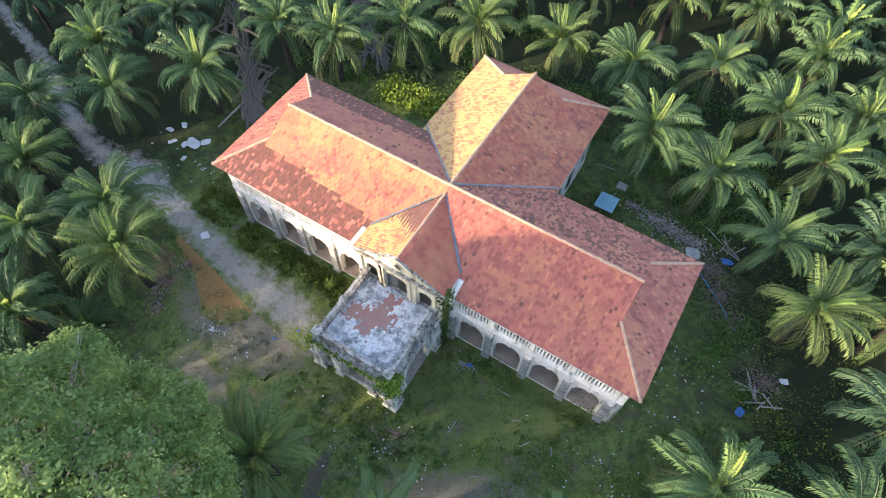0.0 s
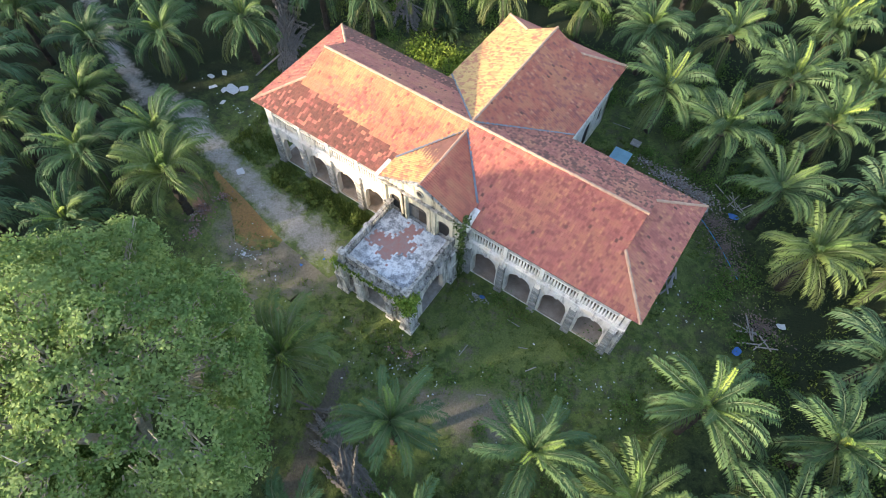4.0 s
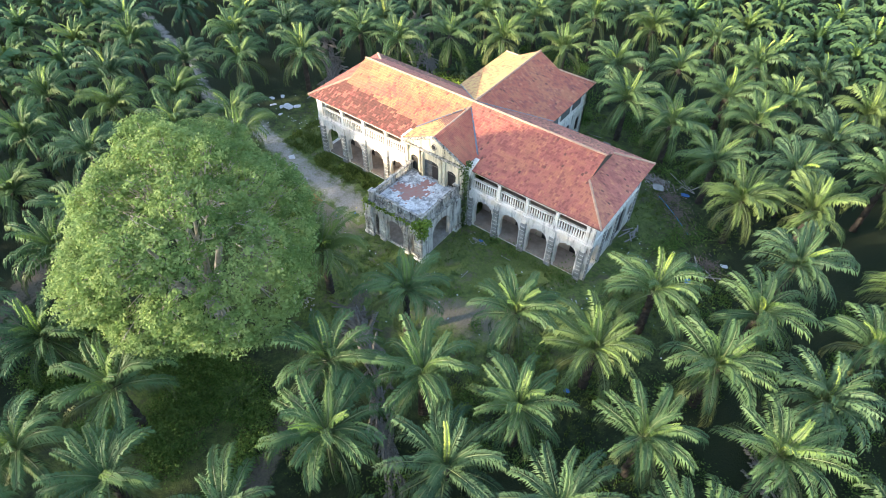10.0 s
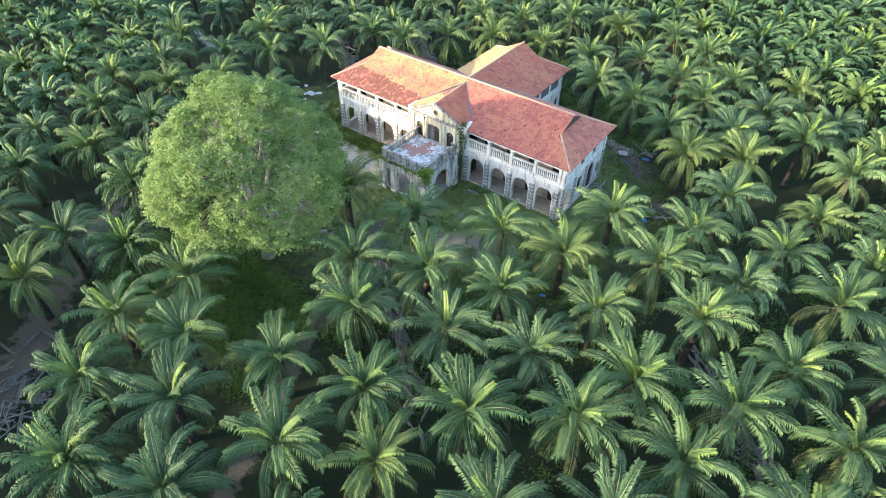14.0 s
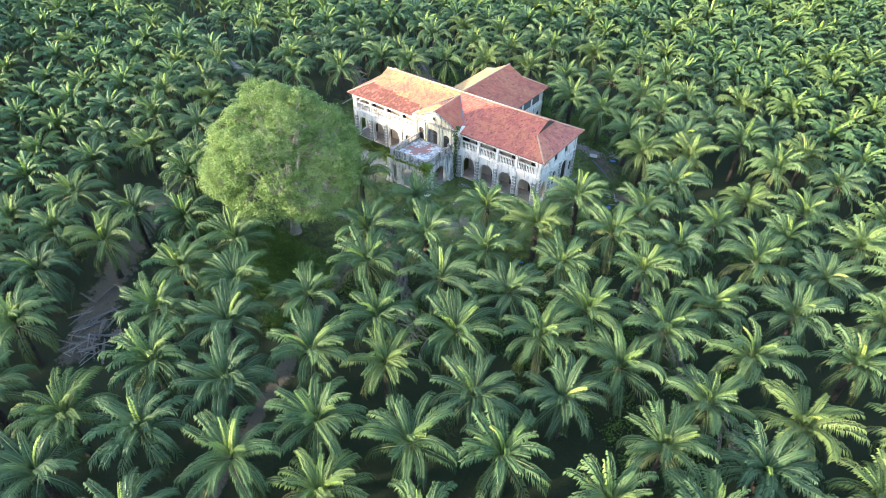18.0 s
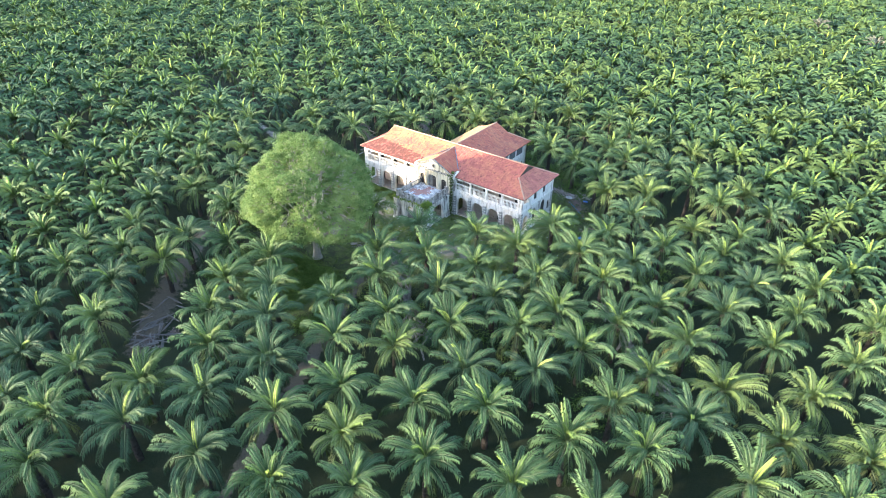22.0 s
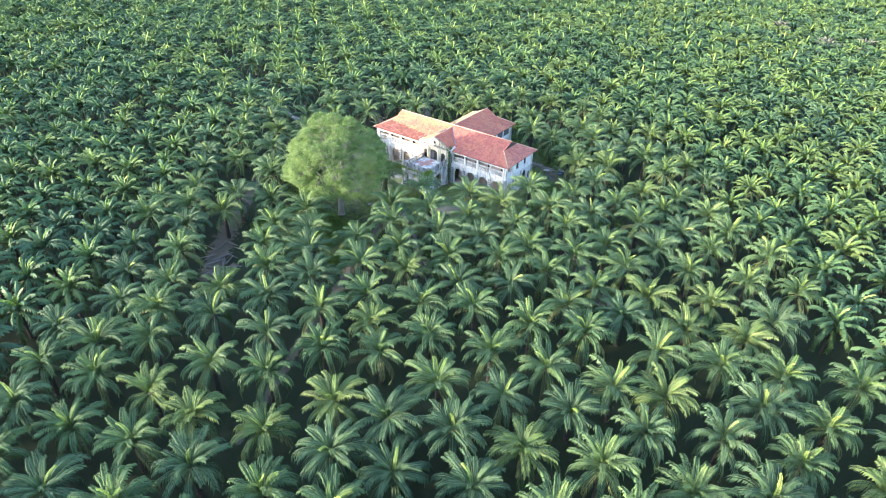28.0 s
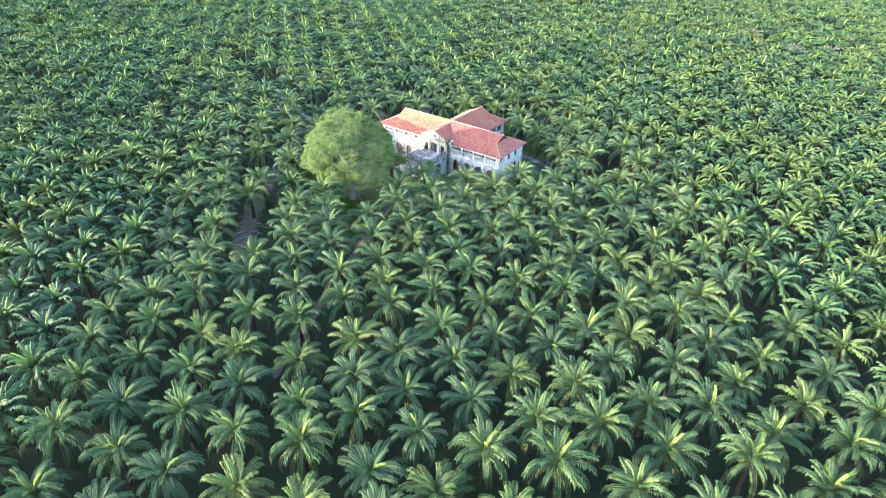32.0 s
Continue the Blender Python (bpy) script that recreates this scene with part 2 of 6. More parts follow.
# yellow of low sunlight put into the tile colour of the west slopes
M_TILE_G = tiles("sunlit_yellow_clay_tile", [(0.603, 0.363, 0.128), (0.658, 0.422, 0.156), (0.631, 0.390, 0.141), (0.680, 0.447, 0.170), (0.587, 0.331, 0.125)], 0.03, (0.700, 0.493, 0.184))
M_TILE_F = tiles("replaced_clay_tile", [(0.56, 0.21, 0.12), (0.62, 0.25, 0.15), (0.52, 0.19, 0.11)], 0.0)
M_TILE_N = tiles("newer_clay_tile", [(0.446, 0.114, 0.07), (0.495, 0.136, 0.082), (0.468, 0.124, 0.076), (0.402, 0.1, 0.064)], 0.1)
# warm tone of the sunlit roof part, put into the tile colour
M_TILE_S = tiles("sunlit_tone_clay_tile", [(0.487, 0.19, 0.099), (0.533, 0.225, 0.118), (0.51, 0.207, 0.108), (0.544, 0.239, 0.127), (0.476, 0.178, 0.094)], 0.05, (0.592, 0.318, 0.146))
# sun glare on the west front slope, given as a yellow tile colour
M_TILE_L = tiles("sun_glare_clay_tile", [(0.545, 0.270, 0.118), (0.590, 0.305, 0.132), (0.565, 0.285, 0.124), (0.600, 0.325, 0.138)], 0.05, (0.64, 0.38, 0.16))
M_UNDER = plain("roof_boarding", (0.22, 0.10, 0.08), (0.12, 0.06, 0.05), 2.0, 0.9, 0.2)
M_CAP = plain("lime_mortar_ridge", (0.56, 0.38, 0.27), (0.34, 0.20, 0.14), 2.2, 0.9, 0.5)
M_LEAD = plain("grey_blue_flashing", (0.22, 0.26, 0.30), (0.12, 0.13, 0.15), 1.5, 0.5, 0.2, False, 0.4)
M_WOOD = plain("grey_timber", (0.20, 0.175, 0.15), (0.08, 0.07, 0.06), 3.0, 0.85, 0.4, True)
M_BARK = plain("palm_trunk_bark", (0.065, 0.055, 0.045), (0.022, 0.019, 0.016), 3.0, 0.95, 0.9, True)
M_TREEBARK = plain("pale_tree_bark", (0.42, 0.40, 0.36), (0.20, 0.185, 0.16), 2.0, 0.9, 0.7)
M_FROND = foliage("palm_frond", (0.045, 0.090, 0.041), (0.075, 0.143, 0.062), (0.122, 0.194, 0.074), 0.5, toned=True)
M_FROND_Y = foliage("yellowish_palm_frond", (0.071, 0.120, 0.041), (0.110, 0.171, 0.056), (0.166, 0.222, 0.074), 0.5, toned=True)
M_FROND_B = foliage("bluish_palm_frond", (0.040, 0.080, 0.042), (0.066, 0.126, 0.062), (0.110, 0.178, 0.082), 0.48, toned=True)
M_YOUNG = foliage("fresh_palm_frond", (0.093, 0.166, 0.047), (0.142, 0.228, 0.062), (0.210, 0.286, 0.090), 0.5, toned=True)
M_SPEAR = foliage("young_palm_frond", (0.20, 0.31, 0.06), (0.30, 0.42, 0.08), (0.44, 0.52, 0.13), 0.45, toned=True)
M_OLD = foliage("old_palm_frond", (0.048, 0.090, 0.032), (0.080, 0.132, 0.043), (0.176, 0.187, 0.080), 0.55, toned=True)
M_RACHIS = plain("frond_stalk", (0.15, 0.20, 0.085), (0.09, 0.13, 0.055), 3.0, 0.6, 0.0, True)
M_LEAF = foliage("broad_tree_leaf", (0.121, 0.203, 0.066), (0.195, 0.302, 0.106), (0.308, 0.408, 0.166), 0.6, False, 0.47, 0.15, toned=True)
M_VINE = foliage("creeper_leaf", (0.10, 0.165, 0.025), (0.20, 0.30, 0.045), (0.34, 0.42, 0.08), 0.55, False)
M_WEED = foliage("weed_blade", (0.075, 0.120, 0.028), (0.130, 0.195, 0.045), (0.22, 0.28, 0.075), 0.7, False)
M_COVER = foliage("low_cover_leaf", (0.060, 0.128, 0.027), (0.102, 0.191, 0.043), (0.170, 0.264, 0.068), 0.6, False)
M_FERN = foliage("dark_creeper_leaf", (0.035, 0.060, 0.018), (0.060, 0.100, 0.026), (0.12, 0.17, 0.05), 0.7, False)
M_GROUND = earth("grass_and_earth")


# ---- mesh helpers ----
def part(name, bm, material, parent, label="", kind=""):
    """Links a bmesh, or a mesh that is ready, as one mesh object under a thing or a part."""
    if isinstance(bm, bmesh.types.BMesh):
        me = bpy.data.meshes.new(name)
        bm.to_mesh(me)
        bm.free()
        me.materials.append(material)
    else:
        me = bm
    ob = new(name, me)
    ob.parent = parent
    return tagged(ob, label, kind=kind)


def mesh_of(name, verts, faces, materials, slots=None, smooth=False):
    me = bpy.data.meshes.new(name)
    me.from_pydata([tuple(v) for v in verts], [], [tuple(f) for f in faces])
    for m in materials:
        me.materials.append(m)
    if slots is not None:
        me.polygons.foreach_set("material_index", np.asarray(slots, dtype=np.int32))
    if smooth:
        me.polygons.foreach_set("use_smooth", np.ones(len(me.polygons), dtype=bool))
    me.update()
    return me


def box(bm, x0, x1, y0, y1, z0, z1):
    v = [bm.verts.new((x, y, z)) for z in (z0, z1) for x, y in ((x0, y0), (x1, y0), (x1, y1), (x0, y1))]
    for f in ((3, 2, 1, 0), (4, 5, 6, 7), (0, 1, 5, 4), (1, 2, 6, 5), (2, 3, 7, 6), (3, 0, 4, 7)):
        bm.faces.new([v[i] for i in f])
    return v


def boxes(*rows):
    bm = bmesh.new()
    for r in rows:
        box(bm, *r)
    return bm


def prism(bm, outline, axis, a, b):
    """Extrudes a closed outline of two coordinates along the axis from a to b."""
    def put(p, k):
        return {"x": (k, p[0], p[1]), "y": (p[0], k, p[1]), "z": (p[0], p[1], k)}[axis]
    lo, hi = [bm.verts.new(put(p, a)) for p in outline], [bm.verts.new(put(p, b)) for p in outline]
    bm.faces.new(lo[::-1])
    bm.faces.new(hi)
    for i in range(len(outline)):
        j = (i + 1) % len(outline)
        bm.faces.new((lo[i], lo[j], hi[j], hi[i]))
    bmesh.ops.recalc_face_normals(bm, faces=bm.faces[:])


def turned(profile, sides=10, square=False):
    """A lathe-turned body from (radius, height) pairs."""
    bm = bmesh.new()
    rings = []
    for r, z in profile:
        rings.append([bm.verts.new((r * math.cos(2 * math.pi * k / sides + math.pi / sides), r * math.sin(2 * math.pi * k / sides + math.pi / sides), z)) for k in range(sides)])
    for lo, hi in zip(rings, rings[1:]):
        for k in range(sides):
            bm.faces.new((lo[k], lo[(k + 1) % sides], hi[(k + 1) % sides], hi[k]))
    bm.faces.new(rings[0][::-1])
    bm.faces.new(rings[-1])
    return bm


def arch_wall(s0, s1, z0, z1, d0, d1, openings, along="x"):
    """A wall along x or y from s0 to s1, from depth d0 to d1, pierced by round-headed or flat openings:
    (middle, half width, sill, spring, rise); rise 0 gives a flat head."""
    bm = bmesh.new()

    def cell(a, b, za, zb, ta, tb):
        """One upright strip between a and b, from the lower line za-zb to the upper line ta-tb."""
        p = []
        for d in (d0, d1):
            for s, z in ((a, za), (b, zb), (b, tb), (a, ta)):
                p.append(bm.verts.new((s, d, z) if along == "x" else (d, s, z)))
        for f in ((0, 1, 2, 3), (7, 6, 5, 4), (0, 4, 5, 1), (1, 5, 6, 2), (2, 6, 7, 3), (3, 7, 4, 0)):
            bm.faces.new([p[i] for i in f])
    s = s0
    for c, h, sill, spring, rise in sorted(openings):
        cell(s, c - h, z0, z0, z1, z1)
        if sill > z0 + 0.01:
            cell(c - h, c + h, z0, z0, sill, sill)
        n = 10 if rise > 0 else 1
        for i in range(n):
            u, w = -1 + 2 * i / n, -1 + 2 * (i + 1) / n
            zu, zw = (spring + rise * math.sqrt(max(0, 1 - q * q)) for q in (u, w))
            cell(c + u * h, c + w * h, zu, zw, z1, z1)
        s = c + h
    cell(s, s1, z0, z0, z1, z1)
    bmesh.ops.recalc_face_normals(bm, faces=bm.faces[:])
    bmesh.ops.remove_doubles(bm, verts=bm.verts[:], dist=0.0004)
    return bm


def tube(bm, points, radii, sides=7):
    rings = []
    for i, p in enumerate(points):
        a, b = Vector(points[max(0, i - 1)]), Vector(points[min(len(points) - 1, i + 1)])
        q = (b - a).to_track_quat("Z", "Y")
        rings.append([bm.verts.new(Vector(p) + q @ Vector((radii[i] * math.cos(2 * math.pi * k / sides), radii[i] * math.sin(2 * math.pi * k / sides), 0))) for k in range(sides)])
    for lo, hi in zip(rings, rings[1:]):
        for k in range(sides):
            bm.faces.new((lo[k], lo[(k + 1) % sides], hi[(k + 1) % sides], hi[k]))
    bm.faces.new(rings[0][::-1])
    bm.faces.new(rings[-1])


# ---- ground ----
def build_ground():
    rng = np.random.default_rng(3)
    xs = np.concatenate([np.linspace(-2500, -140, 9)[:-1], np.arange(-140, 141, 4.0), np.linspace(140, 2500, 9)[1:]])
    ys = np.concatenate([np.linspace(-2500, -160, 9)[:-1], np.arange(-160, 121, 4.0), np.linspace(120, 2500, 9)[1:]])
    verts, faces = [], []
    for y in ys:
        for x in xs:
            near = max(0.0, 1 - max(abs(x), abs(y)) / 130)
            house = min(1.0, max(0.0, (math.hypot(max(0, abs(x) - 24), max(0, abs(y - 8) - 22))) / 8))
            verts.append((x, y, -0.03 + 0.22 * near * house * (noise.noise((x * 0.07, y * 0.07, 0)) - 0.2)))
    w = len(xs)
    for j in range(len(ys) - 1):
        for i in range(w - 1):
            faces.append((j * w + i, j * w + i + 1, j * w + w + i + 1, j * w + w + i))
    ob = new("ground", mesh_of("ground", verts, faces, [M_GROUND], smooth=True))
    tagged(ob, "dark green grass and bare earth of the plantation floor", "ground", kind="structure")


def strip(name, line, widths, z, material, label, category, seed, step=0.8):
    """A ribbon on the ground with a ragged edge along a line of (x, y)."""
    rng = random.Random(seed)
    pts = [Vector(p) for p in line]
    run, ws = [], []
    for k, (a, b) in enumerate(zip(pts, pts[1:])):
        n = max(1, int((b - a).length / step))
        for i in range(n + (k == len(pts) - 2)):
            u = i / n
            p0, p3 = pts[max(0, k - 1)], pts[min(len(pts) - 1, k + 2)]
            c = 0.5 * ((2 * a) + (b - p0) * u + (2 * p0 - 5 * a + 4 * b - p3) * u * u + (3 * a - p0 - 3 * b + p3) * u ** 3)
            run.append(c)
            ws.append(widths[k] + (widths[k + 1] - widths[k]) * u)
    verts, faces, worn = [], [], []
    cols = 8
    for i, (p, w) in enumerate(zip(run, ws)):
        d = run[min(i + 1, len(run) - 1)] - run[max(i - 1, 0)]
        side = Vector((-d.y, d.x)).normalized()
        ends = min(1.0, i / 4, (len(run) - 1 - i) / 4)
        for c in range(cols + 1):
            f = c / cols * 2 - 1
            q = p + side * w * 1.8 * f
            edge = c in (0, cols)
            worn.append(0.0 if edge else (1.0 - abs(f) ** 1.3) * ends)
            verts.append((q.x, q.y, -0.05 if edge else z + 0.22 * max(0, noise.noise((q.x * 0.07, q.y * 0.07, 0)) - 0.2)))
    for i in range(len(run) - 1):
        for c in range(cols):
            a = i * (cols + 1) + c
            faces.append((a, a + 1, a + cols + 2, a + cols + 1))
    me = mesh_of(name, verts, faces, [material], smooth=True)
    me.attributes.new("worn", "FLOAT", "POINT").data.foreach_set("value", np.array(worn, dtype=np.float32))
    return tagged(new(name, me), label, category, kind="structure")


M_GRAVEL = earth("pale_gravel", (0.47, 0.45, 0.42), (0.25, 0.235, 0.21), 0.26, 0.85)
M_CLAY = earth("orange_clay_earth", (0.42, 0.235, 0.085), (0.22, 0.135, 0.06), -0.10, 0.40)
M_REDDISH = earth("reddish_brick_earth", (0.36, 0.19, 0.14), (0.17, 0.11, 0.08), 0.36, 0.85)
M_BARE = earth("pale_bare_earth", (0.27, 0.24, 0.185), (0.12, 0.11, 0.078), 0.10, 0.75)
M_MUD = earth("brown_trodden_earth", (0.165, 0.145, 0.110), (0.075, 0.066, 0.048), 0.30, 0.60)
build_ground()
strip("road", [(-84, 12), (-66, 6.8), (-60, 5.2), (-48, 0), (-41, -1.6), (-36, -1.2), (-31, -2.5), (-26.5, -3.4), (-19.2, -4.7), (-14, -5.4), (-9, -5.9), (-5.6, -6.8)],
      [0.6, 0.8, 0.9, 1.0, 1.3, 1.7, 1.4, 1.2, 1.3, 1.7, 1.7, 1.3], 0.035, M_GRAVEL, "pale grey gravel track across the grass", "track", 5)
strip("bare_earth", [(-22, -7.5), (-17, -9.6), (-12, -9.8), (-7.0, -9.2), (-4.5, -10.5)], [1.0, 2.6, 3.4, 2.6, 1.0], 0.022, M_BARE, "pale bare earth in front of the portico", "earth", 9)
strip("bare_earth", [(-13, -11), (-12.5, -16), (-10.5, -21), (-8, -25)], [2.4, 3.0, 2.4, 1.2], 0.016, M_BARE, "pale bare earth towards the shade tree", "earth", 10)
strip("bare_earth", [(6, -14), (11.3, -12.9), (14.6, -11.6), (17.1, -9.6), (17.6, -6.0)], [0.8, 1.6, 1.9, 1.8, 0.8], 0.018, M_BARE, "pale bare earth before the palms", "earth", 12)
strip("earth_patch", [(-26, -4.9), (-21.7, -6.1), (-18.3, -7.1), (-15.6, -8.4), (-14.0, -9.8)], [0.4, 0.9, 1.7, 2.1, 1.0], 0.032, M_CLAY, "patch of bare orange clay beside the track", "earth", 8)
strip("earth_patch", [(-28.5, -6.3), (-25.5, -8.2), (-22.6, -10.4), (-21, -12.5)], [0.6, 1.1, 1.2, 0.6], 0.026, M_REDDISH, "reddish patch of brick dust on the earth", "earth", 15)
strip("earth_patch", [(-10.2, -13.8), (-8.0, -14.6), (-5.0, -15.2)], [0.7, 1.3, 0.7], 0.040, M_REDDISH, "reddish patch of brick dust on the earth", "earth", 16)
strip("harvest_path", [(-44, -22), (-33, -35), (-22, -50), (-13, -60), (-8, -67)],
      [1.0, 1.4, 2.0, 2.2, 1.2], 0.03, M_MUD, "brown trodden harvesting path between palm rows", "path", 11)
strip("harvest_path", [(1, -14), (4, -24), (8, -36), (14, -50), (22, -70), (30, -88)], [0.6, 0.9, 1.0, 1.0, 0.8, 0.6], 0.028, M_MUD,
      "brown trodden harvesting path between palm rows", "path", 14)


# ---- house ----
EAVE, EAVE_BACK, RIDGE, RIDGE_Y = 9.10, 8.50, 12.55, 7.80
X_EAVE, Y_FRONT, Y_BACK = 22.0, 0.0, 14.5
X_HIP = 17.9
FLOOR2, SILL = 5.35, 5.85
house = tagged(new("mansion"), "abandoned two-storey white colonial mansion with red clay tile roofs and arcades", "house")
BAYS_E = [4.90 + 3.88 * k for k in range(5)]
BAYS_W = [-20.50 + 3.88 * k for k in range(5)]


def build_walls():
    wx, wy0, wy1 = 21.2, 0.60, 13.8
    arch_h, spring, rise = 1.32, 3.05, 1.40
    for bays, side in ((BAYS_E, "east"), (BAYS_W, "west")):
        mids = [(a + b) / 2 for a, b in zip(bays, bays[1:])]
        lo, hi = (bays[0], wx - 0.5) if side == "east" else (-wx + 0.5, bays[-1])
        part("arcade_wall", arch_wall(lo, hi, -0.2, SILL, wy0, wy0 + 0.55, [(c, arch_h, 0.0, spring, rise) for c in mids]), M_WALL, house,
             "white plastered ground-floor arcade with round arches, stained grey")
        part("veranda_lintel", boxes((lo, hi, wy0 + 0.02, wy0 + 0.5, 8.30, 9.0)), M_WALL, house)
        part("string_course", boxes((lo - (0.5 if lo < 0 else 0), hi + (0.5 if hi > 0 else 0), wy0 - 0.10, wy0 - 0.004, 5.52, 5.80), (lo - (0.5 if lo < 0 else 0), hi + (0.5 if hi > 0 else 0), wy0 - 0.16, wy0 - 0.09, 5.66, 5.74)), M_WALL, house)
        # inner wall of the verandas, with dark doorways
        part("inner_wall", arch_wall(lo, hi, -0.1, FLOOR2 - 0.15, 3.6, 3.9, [(c, 0.75, 0.05, 2.4, 0.5) for c in mids]), M_INNER, house, "tan washed inner wall with dark doorways")
        part("inner_wall", arch_wall(lo, hi, FLOOR2 + 0.02, 9.0, 3.6, 3.9, [(c, 0.65, FLOOR2 + 0.1, 7.7, 0.0) for c in mids]), M_INNER, house, "tan washed inner wall with dark doorways")
        # near-black panels put the darkness of the rooms into the doorways
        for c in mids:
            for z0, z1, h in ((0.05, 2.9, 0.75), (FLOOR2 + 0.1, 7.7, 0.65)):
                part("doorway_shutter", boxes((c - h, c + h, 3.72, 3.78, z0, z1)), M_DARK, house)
        part("veranda_floor", boxes((lo + 0.05, hi - 0.05, wy0 + 0.1, 3.62, -0.2, 0.32)), M_FLOOR, house, "dusty pale veranda floor")
        part("veranda_floor", boxes((lo + 0.05, hi - 0.05, wy0 + 0.3, 13.5, FLOOR2 - 0.25, FLOOR2)), M_FLOOR, house)
        for b in bays:
            pilaster(b, wy0)
        for a, b in zip(bays, bays[1:]):
            balustrade(a + 0.22, b - 0.22, wy0 + 0.05)
            # small shield over each arch
            m = (a + b) / 2
            part("keystone", boxes((m - 0.16, m + 0.16, wy0 - 0.07, wy0 + 0.05, 4.38, 5.0), (m - 0.30, m + 0.30, wy0 - 0.09, wy0 + 0.04, 5.0, 5.10)), M_WALL, house)
    # end walls
    for sx, d in ((1, (wx - 0.5, wx)), (-1, (-wx, -wx + 0.5))):
        part("end_wall", arch_wall(wy0, wy1, -0.2, SILL, d[0], d[1], [(2.6, 1.0, 0.3, 3.1, 1.1), (6.2, 0.62, 1.6, 3.9, 0.62), (9.9, 0.95, 0.2, 3.9, 0.95), (12.4, 0.5, 1.6, 3.7, 0.0)], "y"), M_WALL, house,
             "white plastered end wall with arched openings, streaked grey")
        part("end_wall", arch_wall(wy0, wy1, SILL + 0.02, 9.05, d[0] + 0.02, d[1] - 0.02, [(2.4, 1.0, 6.9, 8.35, 0.0), (6.2, 0.62, 6.5, 8.2, 0.0), (9.9, 0.62, 6.5, 8.2, 0.0)], "y"), M_WALL, house)
        x0, x1 = (d[1] - 0.02, d[1] + 0.12) if sx > 0 else (d[0] - 0.12, d[0] + 0.02)
        part("string_course", boxes((x0, x1, wy0 - 0.05, wy1 + 0.05, 5.52, 5.80)), M_WALL, house)
        xm = (d[0] + d[1]) / 2
        # near-black panels paint the unlit inside of these openings
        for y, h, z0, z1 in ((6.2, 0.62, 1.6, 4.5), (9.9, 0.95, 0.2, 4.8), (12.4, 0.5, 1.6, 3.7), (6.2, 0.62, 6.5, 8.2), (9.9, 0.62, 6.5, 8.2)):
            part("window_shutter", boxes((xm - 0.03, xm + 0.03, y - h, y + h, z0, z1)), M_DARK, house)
        for y in (0.85, 4.4, 8.05, 13.45):
            pier = part("pier", boxes((x0 + 0.03, x1 - 0.02, y - 0.22, y + 0.22, -0.2, 9.0)), M_WALL, house)
            for z in np.arange(0.0, 5.4, 0.62):
                block(pier, (x0 + x1) / 2 + 0.03 * sx, y, z, 0.20, 0.60, 0.40, M_STONE)
    # back wall of the main block, and the rear wing
    part("back_wall", arch_wall(-wx + 0.5, wx - 0.5, -0.2, 9.0, wy1 - 0.4, wy1, [(x, 0.6, 1.4, 3.3, 0.5) for x in (-18, -14, -10.5, 10.5, 14, 18)]), M_WALL, house, "white plastered rear wall streaked with algae")
    # rear windows get the same panels, coloured as unlit rooms
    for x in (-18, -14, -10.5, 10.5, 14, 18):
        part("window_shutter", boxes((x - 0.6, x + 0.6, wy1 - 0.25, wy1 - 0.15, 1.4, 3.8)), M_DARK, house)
    for x0, x1 in ((-6.9, -6.5), (6.5, 6.9)):
        part("wing_wall", arch_wall(wy1, 27.2, -0.2, 8.6, x0, x1, [(15.6, 0.55, 1.6, 3.6, 0.4), (19.0, 0.9, 0.2, 3.2, 0.9), (22.2, 0.9, 0.2, 3.2, 0.9), (25.4, 0.55, 1.6, 3.6, 0.4)], "y"), M_WALL, house, "white plastered wing wall with arched openings")
        # wing openings are filled near-black for the darkness within
        for y, h, z0, z1 in ((15.6, 0.55, 1.6, 4.0), (19.0, 0.9, 0.2, 4.1), (22.2, 0.9, 0.2, 4.1), (25.4, 0.55, 1.6, 4.0)):
            part("window_shutter", boxes(((x0 + x1) / 2 - 0.04, (x0 + x1) / 2 + 0.04, y - h, y + h, z0, z1)), M_DARK, house)
        xo = x1 if x1 > 0 else x0
        for y in (17.2, 20.6, 23.9):
            part("louvred_window", boxes((xo - 0.05, xo + 0.05, y - 1.3, y + 1.3, 6.3, 7.9)), M_SHUT, house, "grey louvred window band under the eaves")
        part("string_course", boxes((xo - 0.08, xo + 0.08, wy1, 27.25, 5.3, 5.55)), M_WALL, house)
    part("wing_wall", boxes((-6.9, 6.9, 26.8, 27.2, -0.2, 8.6)), M_WALL, house)
    part("inner_floor", boxes((-6.5, 6.5, 13.5, 26.8, 4.9, 5.2)), M_FLOOR, house)


BLOCKS = {}


def block(owner, x, y, z, w, d, h, material):
    """One worn stone block, standing at x, y, z."""
    key = (w, d, h, material.name)
    if key not in BLOCKS:
        bm = boxes((-w / 2, w / 2, -d / 2, d / 2, 0, h))
        bmesh.ops.bevel(bm, geom=bm.edges[:], offset=0.03, segments=1, affect="EDGES")
        BLOCKS[key] = bpy.data.meshes.new("stone_block")
        bm.to_mesh(BLOCKS[key])
        bm.free()
        BLOCKS[key].materials.append(material)
    ob = part("stone_block", BLOCKS[key], None, owner)
    ob.location = (x, y, z)


